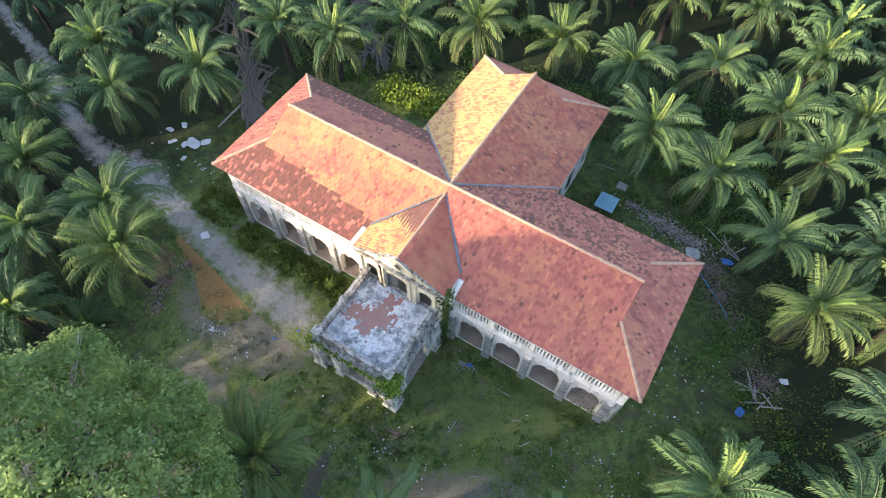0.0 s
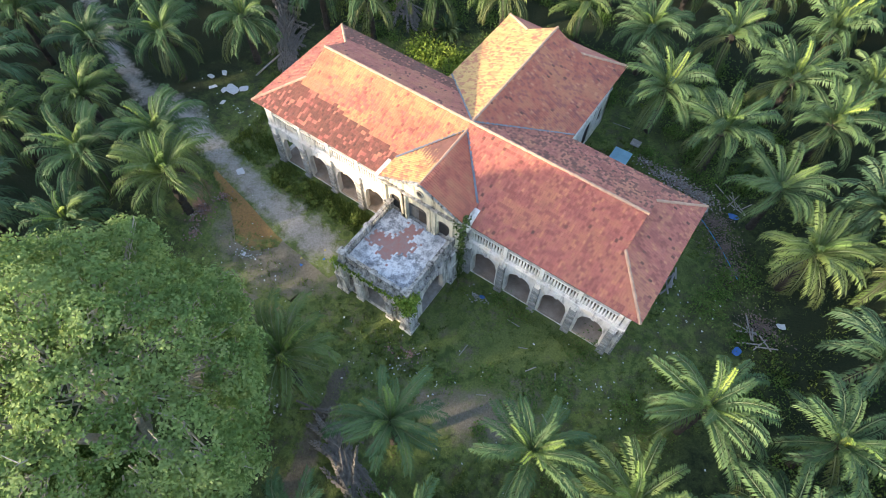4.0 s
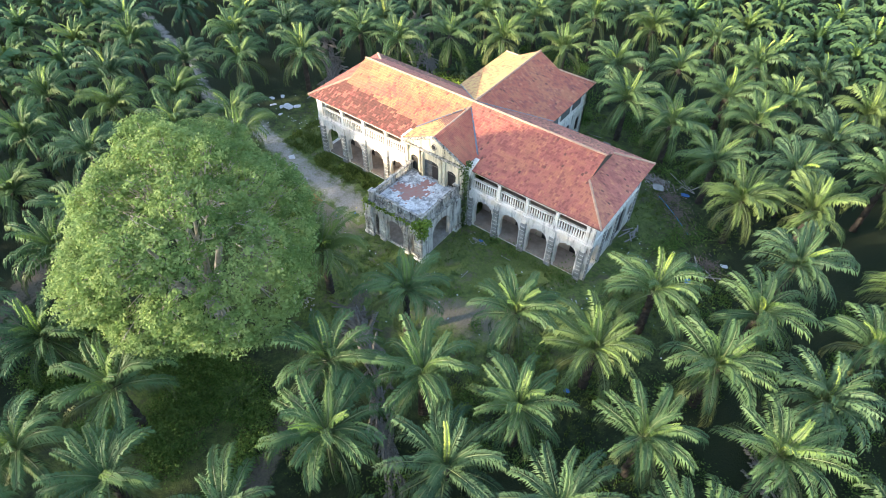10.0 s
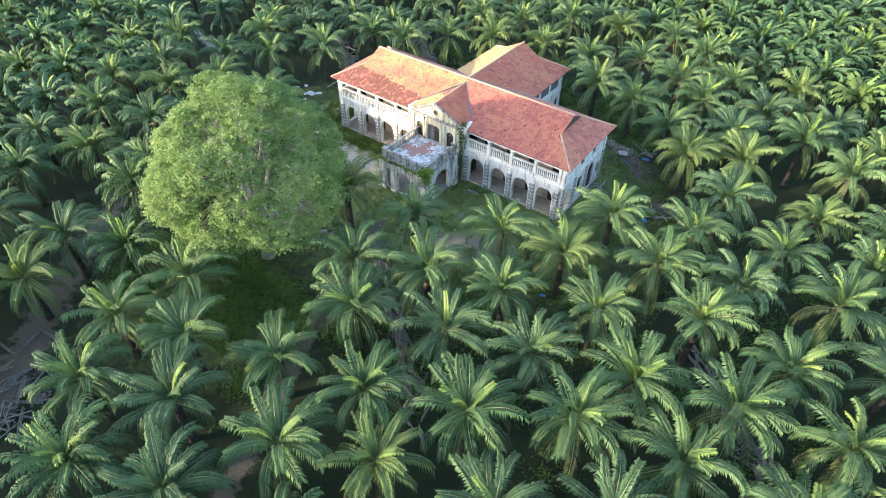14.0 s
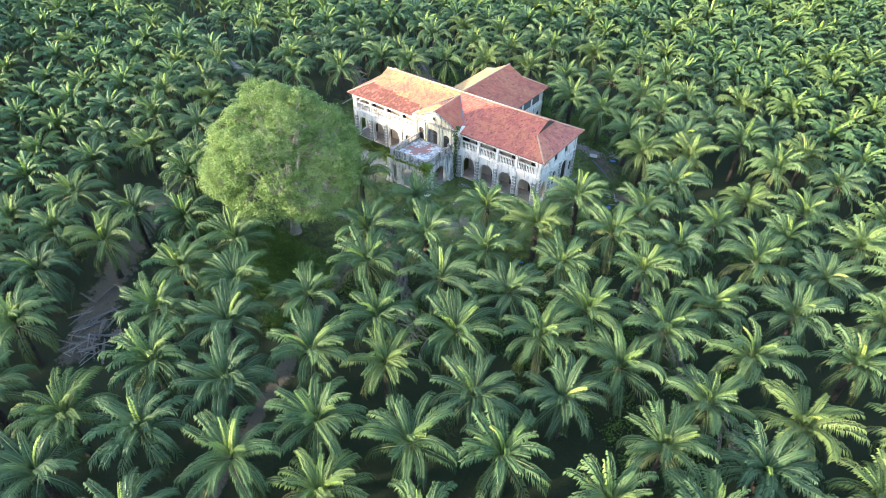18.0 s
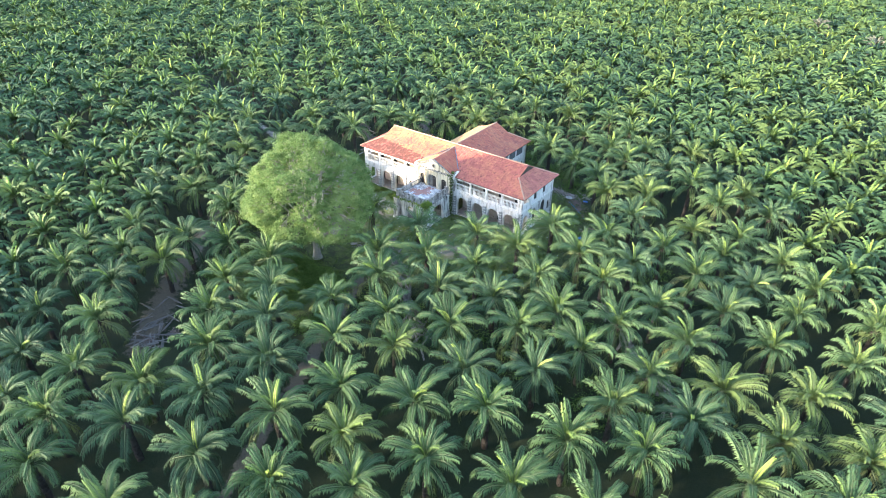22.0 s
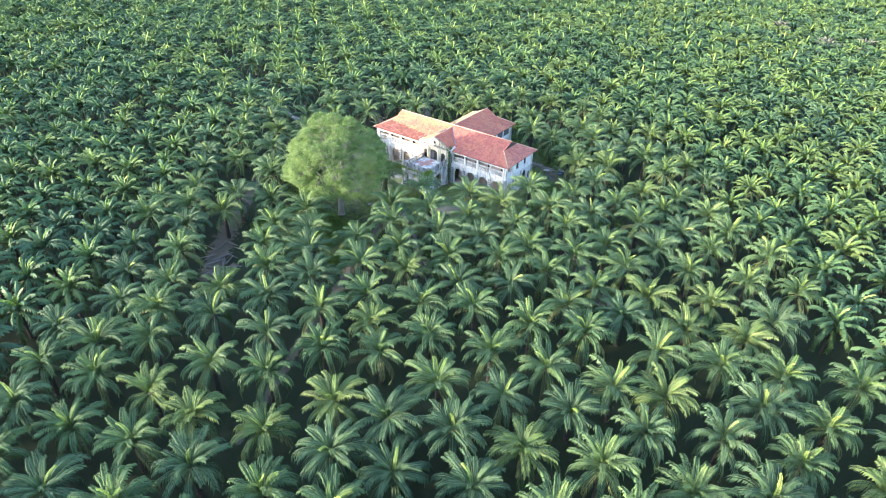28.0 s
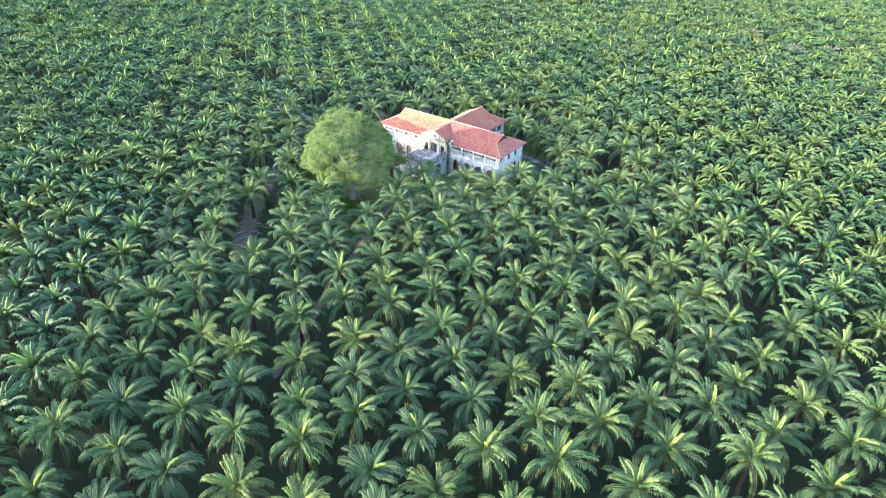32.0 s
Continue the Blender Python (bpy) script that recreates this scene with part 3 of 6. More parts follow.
def pilaster(x, y):
    """A giant pilaster: banded stone below, plain white post above."""
    bm = boxes((x - 0.27, x + 0.27, y - 0.24, y + 0.02, -0.2, 5.5), (x - 0.34, x + 0.34, y - 0.29, y + 0.02, 4.9, 5.15))
    pier = part("pier", bm, M_WALL, house, "white pilaster with grey banded stone blocks")
    block(pier, x, y - 0.215, -0.2, 0.84, 0.47, 0.55, M_STONE)
    for k in range(7):
        block(pier, x, y - 0.16, 0.46 + 0.60 * k, 0.72, 0.36, 0.42, M_STONE)
    part("veranda_post", boxes((x - 0.20, x + 0.20, y, y + 0.42, SILL - 0.04, 8.42), (x - 0.25, x + 0.25, y - 0.05, y + 0.46, 8.10, 8.28), (x - 0.25, x + 0.25, y - 0.05, y + 0.46, SILL - 0.02, SILL + 0.28)), M_WALL, house, "white square veranda post")


BALUSTER = None


def balustrade(x0, x1, y):
    global BALUSTER
    rail = part("balustrade", boxes((x0, x1, y, y + 0.30, 7.28, 7.44), (x0, x1, y + 0.02, y + 0.28, SILL - 0.03, SILL + 0.16)), M_WALL, house, "white plaster balustrade with turned balusters")
    if BALUSTER is None:
        bm = turned([(0.11, 0), (0.11, 0.12), (0.065, 0.2), (0.115, 0.42), (0.09, 0.72), (0.06, 0.98), (0.10, 1.06), (0.10, 1.14)], 8)
        BALUSTER = bpy.data.meshes.new("baluster")
        bm.to_mesh(BALUSTER)
        bm.free()
        BALUSTER.materials.append(M_WALL)
    n = int((x1 - x0) / 0.31)
    for i in range(n):
        ob = part("baluster", BALUSTER, None, rail)
        ob.location = (x0 + (i + 0.5) * (x1 - x0) / n, y + 0.15, SILL + 0.15)


# ---- roof ----
def tile_field(o, u, v, nu, nv, inside, seed, batch=None, tw=0.25, th=0.36):
    """Overlapping tiles on a slope: o the lower corner, u along the eave, v up the slope (unit vectors)."""
    rng = np.random.default_rng(seed)
    o, u, v = np.array(o, float), np.array(u, float), np.array(v, float)
    nrm = np.cross(u, v)
    if nrm[2] < 0:
        nrm = -nrm
    verts, faces, slots = [], [], []
    for j in range(nv):
        for i in range(nu):
            s, t = (i + 0.5) * tw, (j + 0.5) * th
            if not inside(s, t):
                continue
            lift, tip = rng.uniform(0.0, 0.022), rng.uniform(-0.010, 0.012)
            a, b, c = s - tw * 0.5, s, s + tw * 0.47
            lo, hi = t - th * 0.5 - rng.uniform(0, 0.02), t + th * 0.56
            k = len(verts)
            slots += [batch(s, t, rng.random()) if batch else 0] * 4
            for q, h in ((a, 0.040), (b, 0.062), (c, 0.040)):
                verts.append(o + u * q + v * lo + nrm * (h + 0.04 + lift + tip))
            for q, h in ((a, 0.0), (b, 0.022), (c, 0.0)):
                verts.append(o + u * q + v * hi + nrm * (h + 0.02 + lift))
            for q in (a, b, c):
                verts.append(o + u * q + v * lo + nrm * 0.0)
            faces += [(k, k + 1, k + 4, k + 3), (k + 1, k + 2, k + 5, k + 4), (k + 6, k + 7, k + 1, k), (k + 7, k + 8, k + 2, k + 1)]
    return verts, faces, slots


def slope_part(corners, seed, material, label, batch=None):
    """A roof slope from its corners, the first two along the eave: boarding below, tiles on it."""
    P = [np.array(c, float) for c in corners]
    u = P[1] - P[0]
    u /= np.linalg.norm(u)
    nrm = np.cross(u, P[2] - P[1])
    nrm /= np.linalg.norm(nrm)
    v = np.cross(nrm, u)
    if v[2] < 0:
        v, nrm = -v, -nrm
    flat = [((p - P[0]) @ u, (p - P[0]) @ v) for p in P]

    def inside(s, t):
        hit = False
        for (x0, y0), (x1, y1) in zip(flat, flat[1:] + flat[:1]):
            if (y0 > t) != (y1 > t) and s < (x1 - x0) * (t - y0) / (y1 - y0) + x0:
                hit = not hit
        return hit
    s0, s1 = min(f[0] for f in flat), max(f[0] for f in flat)
    o = P[0] + u * s0
    flat = [(a - s0, b) for a, b in flat]
    verts, faces, slots = tile_field(o, u, v, int((s1 - s0) / 0.25) + 1, int(max(f[1] for f in flat) / 0.36) + 1, inside, seed, batch)
    bm = bmesh.new()
    up = np.array((0, 0, 0.12))
    top, low = [bm.verts.new(p) for p in P], [bm.verts.new(p - up) for p in P]
    bm.faces.new(top)
    bm.faces.new(low[::-1])
    for i in range(len(P)):
        j = (i + 1) % len(P)
        bm.faces.new((top[j], top[i], low[i], low[j]))
    bmesh.ops.recalc_face_normals(bm, faces=bm.faces[:])
    deck = part("roof_slope", bm, M_UNDER, house, label)
    part("roof_tiles", mesh_of("roof_tiles", verts, faces, [material, M_TILE_O, M_TILE_F, M_TILE_S, M_TILE_D, M_TILE_L], slots), None, deck, "weathered red clay roof tiles", "stuff")
    return deck


RIDGE_TILES = {}


def ridge_tile(r, long):
    """One half-round ridge tile along +x, a little wider at its lower end."""
    key = (round(r, 2), round(long, 2))
    if key not in RIDGE_TILES:
        bm = bmesh.new()
        rows = [[bm.verts.new((x, r * k * math.cos(g), 0.05 + r * k * math.sin(g))) for g in np.linspace(-0.5, math.pi + 0.5, 7)] for x, k in ((0, 1.06), (long * 1.06, 0.94))]
        for k in range(6):
            bm.faces.new((rows[0][k], rows[0][k + 1], rows[1][k + 1], rows[1][k]))
        bm.faces.new(rows[0])
        bm.faces.new(rows[1][::-1])
        bmesh.ops.recalc_face_normals(bm, faces=bm.faces[:])
        RIDGE_TILES[key] = bpy.data.meshes.new("ridge_tile")
        bm.to_mesh(RIDGE_TILES[key])
        bm.free()
        RIDGE_TILES[key].materials.append(M_CAP)
    return RIDGE_TILES[key]


def cap(points, r=0.14, seed=0):
    """A line of half-round ridge tiles on a bed of mortar."""
    rng = random.Random(seed)
    a, b = (Vector(p) for p in points)
    d = (b - a).normalized()
    side = d.cross(Vector((0, 0, 1))).normalized()
    turn = Matrix((d, side, d.cross(side) * (-1 if d.cross(side).z < 0 else 1))).transposed().to_4x4()
    bm = bmesh.new()
    w = r * 0.8
    prism(bm, [(-w, -0.08), (w, -0.08), (w * 0.6, 0.06), (-w * 0.6, 0.06)], "x", 0, (b - a).length)
    bed = part("ridge_cap", bm, M_CAP, house, "line of mortared clay ridge tiles")
    bed.matrix_basis = Matrix.Translation(a) @ turn
    n = max(1, int((b - a).length / 0.42))
    long = (b - a).length / n
    for i in range(n):
        ob = part("ridge_tile", ridge_tile(r, long), None, bed)
        k = rng.uniform(0.92, 1.1)
        ob.matrix_basis = pose(i * long, rng.uniform(-0.012, 0.012), rng.uniform(-0.008, 0.012)) @ Matrix.Diagonal((1, k, k, 1))


def old_west(s, t, r):
    """West front slope: dark old courses low down, deepened for palm shade, two replaced strips, sunlight-coloured
    tiles above.
    """
    if (4.4 < s < 7.8 and 4.3 < t < 4.95) or (7.4 < s < 9.2 and 5.2 < t < 5.9):
        return 2
    # old dark tiles, set denser where palms also shade the lower roof
    edge = 4.6 - 0.115 * s + 0.55 * noise.noise((s * 0.5, 2.0, 0))
    if t < edge:
        return 1 if r < 0.80 + 0.5 * noise.noise((s * 0.6, t * 0.6, 5)) else 0
    k = noise.noise((s * 0.55, t * 0.55, 11))
    if r < 0.02 + 0.4 * max(0, k - 0.2):
        return 4
    # yellow tiles paint the sun's glare on the upper courses
    if r < 0.10 + 0.10 * (t - 5) + 0.9 * noise.noise((s * 0.30, t * 0.45, 17)):
        return 5
    return 3 if r > 0.35 - 0.9 * noise.noise((s * 0.14, t * 0.2, 4)) else 0


def old_rear(s, t, r):
    """Rear slope: the west part has dark lower courses, the east part dark tiles all over."""
    if s > 24:
        edge = 3.3 + 0.5 * noise.noise((s * 0.4, 7.0, 0)) - 0.10 * max(0, 37 - s)
        return 1 if r < (0.9 if t < edge else 0.04) else 0
    if r < 0.30 + 0.4 * noise.noise((s * 0.6, t * 0.6, 2)):
        return 1
    return 4 if r < 0.60 + 0.5 * noise.noise((s * 0.5, t * 0.5, 8)) else 0


def mottled(s, t, r):
    """Clusters of dark and of pale tiles."""
    k = noise.noise((s * 0.75, t * 0.75, 9))
    if r < 0.015:
        return 1
    if r < 0.14 + 0.7 * max(0, k):
        return 4
    return 2 if r > 0.96 - 0.30 * max(0, noise.noise((s * 0.5, t * 0.5, 3))) else 0


# mixes two sun-coloured tile tones for the west slopes
def sunny(s, t, r):
    return 0 if r > 0.22 + 0.3 * noise.noise((s * 0.3, t * 0.3, 6)) else 3


def build_roof():
    zs = lambda y: EAVE + (RIDGE - EAVE) * (y / RIDGE_Y)
    zb = lambda y: EAVE + (RIDGE - EAVE) * ((Y_BACK - y) / (Y_BACK - RIDGE_Y))
    yh, zh = 4.45, zs(4.45)
    yb = Y_BACK - (zh - EAVE) / (RIDGE - EAVE) * (Y_BACK - RIDGE_Y)
    XE, XH, XR = X_EAVE, X_HIP, X_HIP + 0.15
    # the front slope leaves room for the gabled pavilion
    gl, gz = 4.55, 9.95
    yv = RIDGE_Y * (gz - EAVE) / (RIDGE - EAVE)
    slope_part([(gl, 0, EAVE), (XE, 0, EAVE), (XH, yh, zh), (XR, RIDGE_Y, RIDGE), (0.0, RIDGE_Y, RIDGE), (0.0, 7.1, zs(7.1)), (gl, yv, gz)], 1, M_TILE, "front roof slope of red clay tiles", mottled)
    slope_part([(-XE, 0, EAVE), (-gl, 0, EAVE), (-gl, yv, gz), (0.0, 7.1, zs(7.1)), (0.0, RIDGE_Y, RIDGE), (-XR, RIDGE_Y, RIDGE), (-XH, yh, zh)], 2, M_TILE, "front roof slope of red clay tiles with darker old courses", old_west)
    slope_part([(XE, Y_BACK, EAVE), (-XE, Y_BACK, EAVE), (-XH, yb, zh), (-XR, RIDGE_Y, RIDGE), (XR, RIDGE_Y, RIDGE), (XH, yb, zh)], 3, M_TILE, "rear roof slope of dark red clay tiles", old_rear)
    for s, seed in ((1, 4), (-1, 5)):
        a, b = (s * XE, 0, EAVE), (s * XE, Y_BACK, EAVE)
        if s < 0:
            a, b = b, a
        lo, hi = (s * XH, yh, zh), (s * XH, yb, zh)
        slope_part([a, b, hi, lo] if s > 0 else [a, b, lo, hi], seed, M_TILE, "hipped roof end of red clay tiles", mottled)
        bm = bmesh.new()
        prism(bm, [(yh + 0.1, zh), (yb - 0.1, zh), (RIDGE_Y, RIDGE - 0.1)], "x", s * XH - 0.06, s * XH + 0.02 * s)
        part("gablet", bm, M_DARK, house, "small dark louvred gablet under the ridge")
        cap([(s * XE, 0, EAVE), lo], seed=seed)
        cap([(s * XE, Y_BACK, EAVE), hi], seed=seed + 9)
    cap([(-XR, RIDGE_Y, RIDGE), (XR, RIDGE_Y, RIDGE)], seed=21, r=0.15)
    # rear wing
    hx, hy, hz = 7.55, 27.9, EAVE_BACK
    ye = 24.1
    zw = lambda x: RIDGE + (hz - RIDGE) * abs(x) / hx
    xk = 3.3
    zk = zw(xk)
    y_val = Y_BACK - (hz - EAVE) / (RIDGE - EAVE) * (Y_BACK - RIDGE_Y)
    for s, seed in ((1, 6), (-1, 7)):
        c = [(s * hx, y_val - 0.6, hz), (s * hx, hy, hz), (s * xk, ye, zk), (0, ye + 0.15, RIDGE), (0, RIDGE_Y + 0.1, RIDGE)]
        slope_part(c if s > 0 else [c[1], c[0], *c[:1:-1]], seed, M_TILE_N if s > 0 else M_TILE_G, "rear wing roof slope of red clay tiles", mottled if s > 0 else sunny)
        cap([(s * hx, hy, hz), (s * xk, ye, zk)], seed=30 + seed)
        flash([(0, RIDGE_Y + 0.1, RIDGE), (s * hx, y_val, hz)])
    slope_part([(hx, hy, hz), (-hx, hy, hz), (-xk, ye, zk), (xk, ye, zk)], 8, M_TILE, "hipped roof end of red clay tiles")
    bm = bmesh.new()
    prism(bm, [(-xk + 0.1, zk), (xk - 0.1, zk), (0, RIDGE - 0.1)], "y", ye - 0.06, ye + 0.02)
    part("gablet", bm, M_DARK, house, "small dark louvred gablet under the ridge")
    cap([(0, RIDGE_Y, RIDGE + 0.02), (0, ye + 0.15, RIDGE)], seed=41)
    # gabled pavilion over the portico
    gy, rz = -0.62, 12.15
    for s, seed in ((1, 9), (-1, 10)):
        c = [(s * (gl + 0.12), gy, gz), (s * (gl + 0.12), yv, gz), (0, 7.1, rz), (0, gy, rz - 0.25)]
        slope_part(c if s > 0 else [c[1], c[0], c[3], c[2]], seed, M_TILE_N if s > 0 else M_TILE_G, "pavilion roof slope of orange clay tiles", None if s > 0 else sunny)
        flash([(0, 7.1, rz + 0.05), (s * (gl + 0.12), yv, gz + 0.04)])
        part("pavilion_side_wall", boxes((s * gl - 0.70 if s < 0 else gl - 0.18, s * gl + 0.18 if s < 0 else gl + 0.70, -0.44, yv + 0.3, 8.6, gz - 0.10)), M_WALL, house, "white upstand wall beside the pavilion roof")
    cap([(0, gy, rz - 0.22), (0, 7.1, rz + 0.02)], seed=44, r=0.13)


def flash(points):
    bm = bmesh.new()
    a, b = (Vector(p) for p in points)
    d = (b - a).normalized()
    s = d.cross(Vector((0, 0, 1))).normalized() * 0.10
    up = Vector((0, 0, 0.12))
    v = [bm.verts.new(p) for p in (a - s + up, b - s + up, b + s + up, a + s + up, a - s, b - s, b + s, a + s)]
    for f in ((0, 1, 2, 3), (7, 6, 5, 4), (0, 4, 5, 1), (1, 5, 6, 2), (2, 6, 7, 3), (3, 7, 4, 0)):
        bm.faces.new([v[i] for i in f])
    bmesh.ops.recalc_face_normals(bm, faces=bm.faces[:])
    part("valley_flashing", bm, M_LEAD, house, "grey-blue valley flashing")


build_walls()
build_roof()


# ---- portico and pavilion ----
def build_pavilion():
    y0, y1 = -0.45, 0.0
    # upper wall with three doorways, then the pediment
    part("pavilion_wall", arch_wall(-4.5, 4.5, FLOOR2, 9.5, y0, y1, [(-3.15, 0.62, FLOOR2, 7.35, 0.5), (-0.55, 1.15, FLOOR2, 7.75, 0.35), (2.55, 0.70, FLOOR2, 7.4, 0.5)]), M_PED, house,
         "cream stained pavilion wall with three tall doorways")
    part("pavilion_wall", arch_wall(-4.5, 4.5, -0.2, FLOOR2 - 0.02, y0 + 0.05, y1 + 0.05, [(-2.6, 0.9, 0, 2.8, 0.8), (0, 0.9, 0, 2.8, 0.8), (2.6, 0.9, 0, 2.8, 0.8)]), M_DIRTY, house)
    bm = bmesh.new()
    prism(bm, [(-4.55, 9.5), (4.55, 9.5), (4.4, 9.75), (0, 11.72), (-4.4, 9.75)], "y", y0 - 0.02, y1)
    ped = part("pediment", bm, M_PED, house, "cream triangular pediment with black algae streaks")
    for s in (1, -1):
        bm = bmesh.new()
        for off, dep, th in ((0.0, 0.34, 0.20), (-0.26, 0.18, 0.14)):
            prism(bm, [(s * 4.85, 9.62 + off), (0, 11.86 + off), (0, 11.86 + off + th), (s * 4.85, 9.62 + off + th)], "y", y0 - dep, y0 + 0.02)
        part("raking_cornice", bm, M_DIRTY, ped, "blackened raking cornice moulding")
    part("cornice", boxes((-4.8, 4.8, y0 - 0.30, y0 + 0.03, 9.30, 9.48), (-4.7, 4.7, y0 - 0.18, y0 + 0.03, 9.12, 9.28)), M_DIRTY, ped, "blackened cornice moulding")
    # round window
    bm = bmesh.new()
    ring = lambda r, y: [bm.verts.new((-0.1 + r * math.cos(a), y, 10.42 + r * math.sin(a))) for a in np.linspace(0, 2 * math.pi, 20, endpoint=False)]
    A, B, C, D = ring(0.30, y0 - 0.12), ring(0.46, y0 - 0.12), ring(0.46, y0), ring(0.30, y0)
    for p, q in ((A, B), (B, C), (D, A)):
        for k in range(20):
            bm.faces.new((p[k], p[(k + 1) % 20], q[(k + 1) % 20], q[k]))
    bmesh.ops.recalc_face_normals(bm, faces=bm.faces[:])
    eye = part("round_window", bm, M_DIRTY, ped, "small round window with plaster surround")
    bm = bmesh.new()
    bm.faces.new([bm.verts.new((-0.1 + 0.31 * math.cos(a), y0 - 0.035, 10.42 + 0.31 * math.sin(a))) for a in np.linspace(0, 2 * math.pi, 20, endpoint=False)])
    part("opening", bm, M_DARK, eye)
    for x in (-4.25, -2.05, -1.85 + 0.0, 0.95, 1.55, 3.55, 4.25):
        part("column", boxes((x - 0.17, x + 0.17, y0 - 0.22, y0 + 0.01, FLOOR2, 8.9), (x - 0.24, x + 0.24, y0 - 0.28, y0 + 0.01, 8.72, 9.10), (x - 0.24, x + 0.24, y0 - 0.28, y0 + 0.01, FLOOR2, FLOOR2 + 0.4)), M_PED, house, "cream engaged column with ochre stains")
    for x, h, top in ((-3.15, 0.62, 7.85), (-0.55, 1.15, 8.10), (2.55, 0.70, 7.9)):
        part("door_leaf", boxes((x - h, x - 0.02, -0.14, -0.08, FLOOR2, top)), M_SHUT if h > 1 else M_DARK, house, "grey weathered timber door leaf")
        part("door_leaf", boxes((x + 0.02, x + h, -0.16, -0.10, FLOOR2, top)), M_DARK, house)
        part("fanlight_bar", boxes((x - h, x + h, -0.22, -0.08, 7.28, 7.36)), M_WOOD, house)
    # side returns
    for s in (1, -1):
        part("pavilion_return", boxes((s * 4.5 - 0.22, s * 4.5 + 0.22, -0.46, 0.62, -0.2, 9.4)), M_DIRTY, house, "blackened pavilion return wall")


PX0, PX1, PY0, PY1 = -4.55, 4.35, -8.55, -0.45


def build_portico():
    por = house
    QX0, QX1, QY0 = PX0 + 0.55, PX1 - 0.60, PY0 + 0.65      # the parapet stands back from the piers
    part("portico_slab", boxes((PX0 + 0.4, PX1 - 0.4, PY0 + 0.4, PY1, 4.95, 5.30)), M_DIRTY, por)
    # arches: front, then both sides
    part("portico_arcade", arch_wall(PX0 + 0.4, PX1 - 0.4, -0.2, 5.2, PY0 + 0.28, PY0 + 0.76, [(-0.1, 1.25, 0.0, 2.7, 1.2), (-3.02, 0.34, 0.3, 3.3, 0.34), (2.82, 0.34, 0.3, 3.3, 0.34)]), M_PIER, por,
         "stained portico arch front with narrow side openings")
    for x0 in (PX0 + 0.28, PX1 - 0.78):
        part("portico_arcade", arch_wall(PY0 + 0.76, PY1, -0.2, 5.2, x0, x0 + 0.5, [(-4.4, 1.75, 0.0, 2.7, 1.3)], "y"), M_PIER, por, "stained portico side arch")
    for x, y in ((PX0 + 0.50, PY0 + 0.50), (PX1 - 0.50, PY0 + 0.50), (PX0 + 0.50, PY1 - 0.7), (PX1 - 0.50, PY1 - 0.7)):
        portico_pier(x, y, 0.62)
    for x in (-1.95, 1.75):
        portico_pier(x, PY0 + 0.40, 0.34)
    # cornice ledges, stepped
    for z0, z1, o in ((4.90, 5.08, 0.34), (5.08, 5.26, 0.42), (5.26, 5.40, 0.22)):
        rows = [(QX0 - o, QX1 + o, QY0 - o, QY0 + 0.25, z0, z1 - 0.004), (QX0 - o, QX0 + 0.25, QY0 + 0.25, PY1, z0, z1 - 0.004), (QX1 - 0.25, QX1 + o, QY0 + 0.25, PY1, z0, z1 - 0.004)]
        part("portico_cornice", boxes(*rows), M_DIRTY, por, "black-stained stepped cornice")
    # parapet balustrade on three sides
    low = turned([(0.12, 0), (0.12, 0.1), (0.07, 0.16), (0.13, 0.34), (0.07, 0.56), (0.12, 0.64), (0.12, 0.7)], 8)
    me = bpy.data.meshes.new("baluster")
    low.to_mesh(me)
    low.free()
    me.materials.append(M_DIRTY)
    zt = 5.40
    for a, b in (((QX0 + 0.15, QY0 + 0.15), (QX1 - 0.15, QY0 + 0.15)), ((QX0 + 0.15, QY0 + 0.15), (QX0 + 0.15, PY1)), ((QX1 - 0.15, QY0 + 0.15), (QX1 - 0.15, PY1))):
        x0, x1, y0, y1 = min(a[0], b[0]) - 0.17, max(a[0], b[0]) + 0.17, min(a[1], b[1]) - 0.17, max(a[1], b[1]) + (0.17 if a[1] == b[1] else 0)
        if a[1] != b[1]:
            y0 += 0.35
        rail = part("parapet", boxes((x0, x1, y0, y1, zt + 0.86, zt + 1.04), (x0 + 0.03, x1 - 0.03, y0 + 0.03, y1 - 0.03, zt - 0.02, zt + 0.17)), M_DIRTY, por, "black-stained parapet with turned balusters")
        long = math.dist(a, b)
        n = int(long / 0.34)
        for i in range(n):
            u = (i + 0.5) / n
            if 0.47 < u < 0.53 or u < 0.06:
                continue
            ob = part("baluster", me, None, rail)
            ob.location = (a[0] + (b[0] - a[0]) * u, a[1] + (b[1] - a[1]) * u, zt + 0.17)
        mx, my = (a[0] + b[0]) / 2, (a[1] + b[1]) / 2
        part("parapet_block", boxes((mx - 0.26, mx + 0.26, my - 0.26, my + 0.26, zt, zt + 1.14)), M_DIRTY, rail)
    for x, y in ((QX0 + 0.15, QY0 + 0.15), (QX1 - 0.15, QY0 + 0.15), (QX0 + 0.15, PY1 - 0.2), (QX1 - 0.15, PY1 - 0.2)):
        part("parapet_block", boxes((x - 0.32, x + 0.32, y - 0.32, y + 0.32, zt, zt + 1.18), (x - 0.40, x + 0.40, y - 0.40, y + 0.40, zt + 1.18, zt + 1.30)), M_DIRTY, por, "black-stained parapet corner block")
    # deck: flaking white screed with red tiles showing in the middle
    part("terrace_deck", boxes((QX0 + 0.3, QX1 - 0.3, QY0 + 0.3, PY1 - 0.02, 5.30, 5.345)), M_DECK, por, "flaking white and grey cement terrace floor")
    tile = boxes((-0.112, 0.112, -0.112, 0.112, 0, 0.014))
    tm = bpy.data.meshes.new("floor_tile")
    tile.to_mesh(tm)
    tile.free()
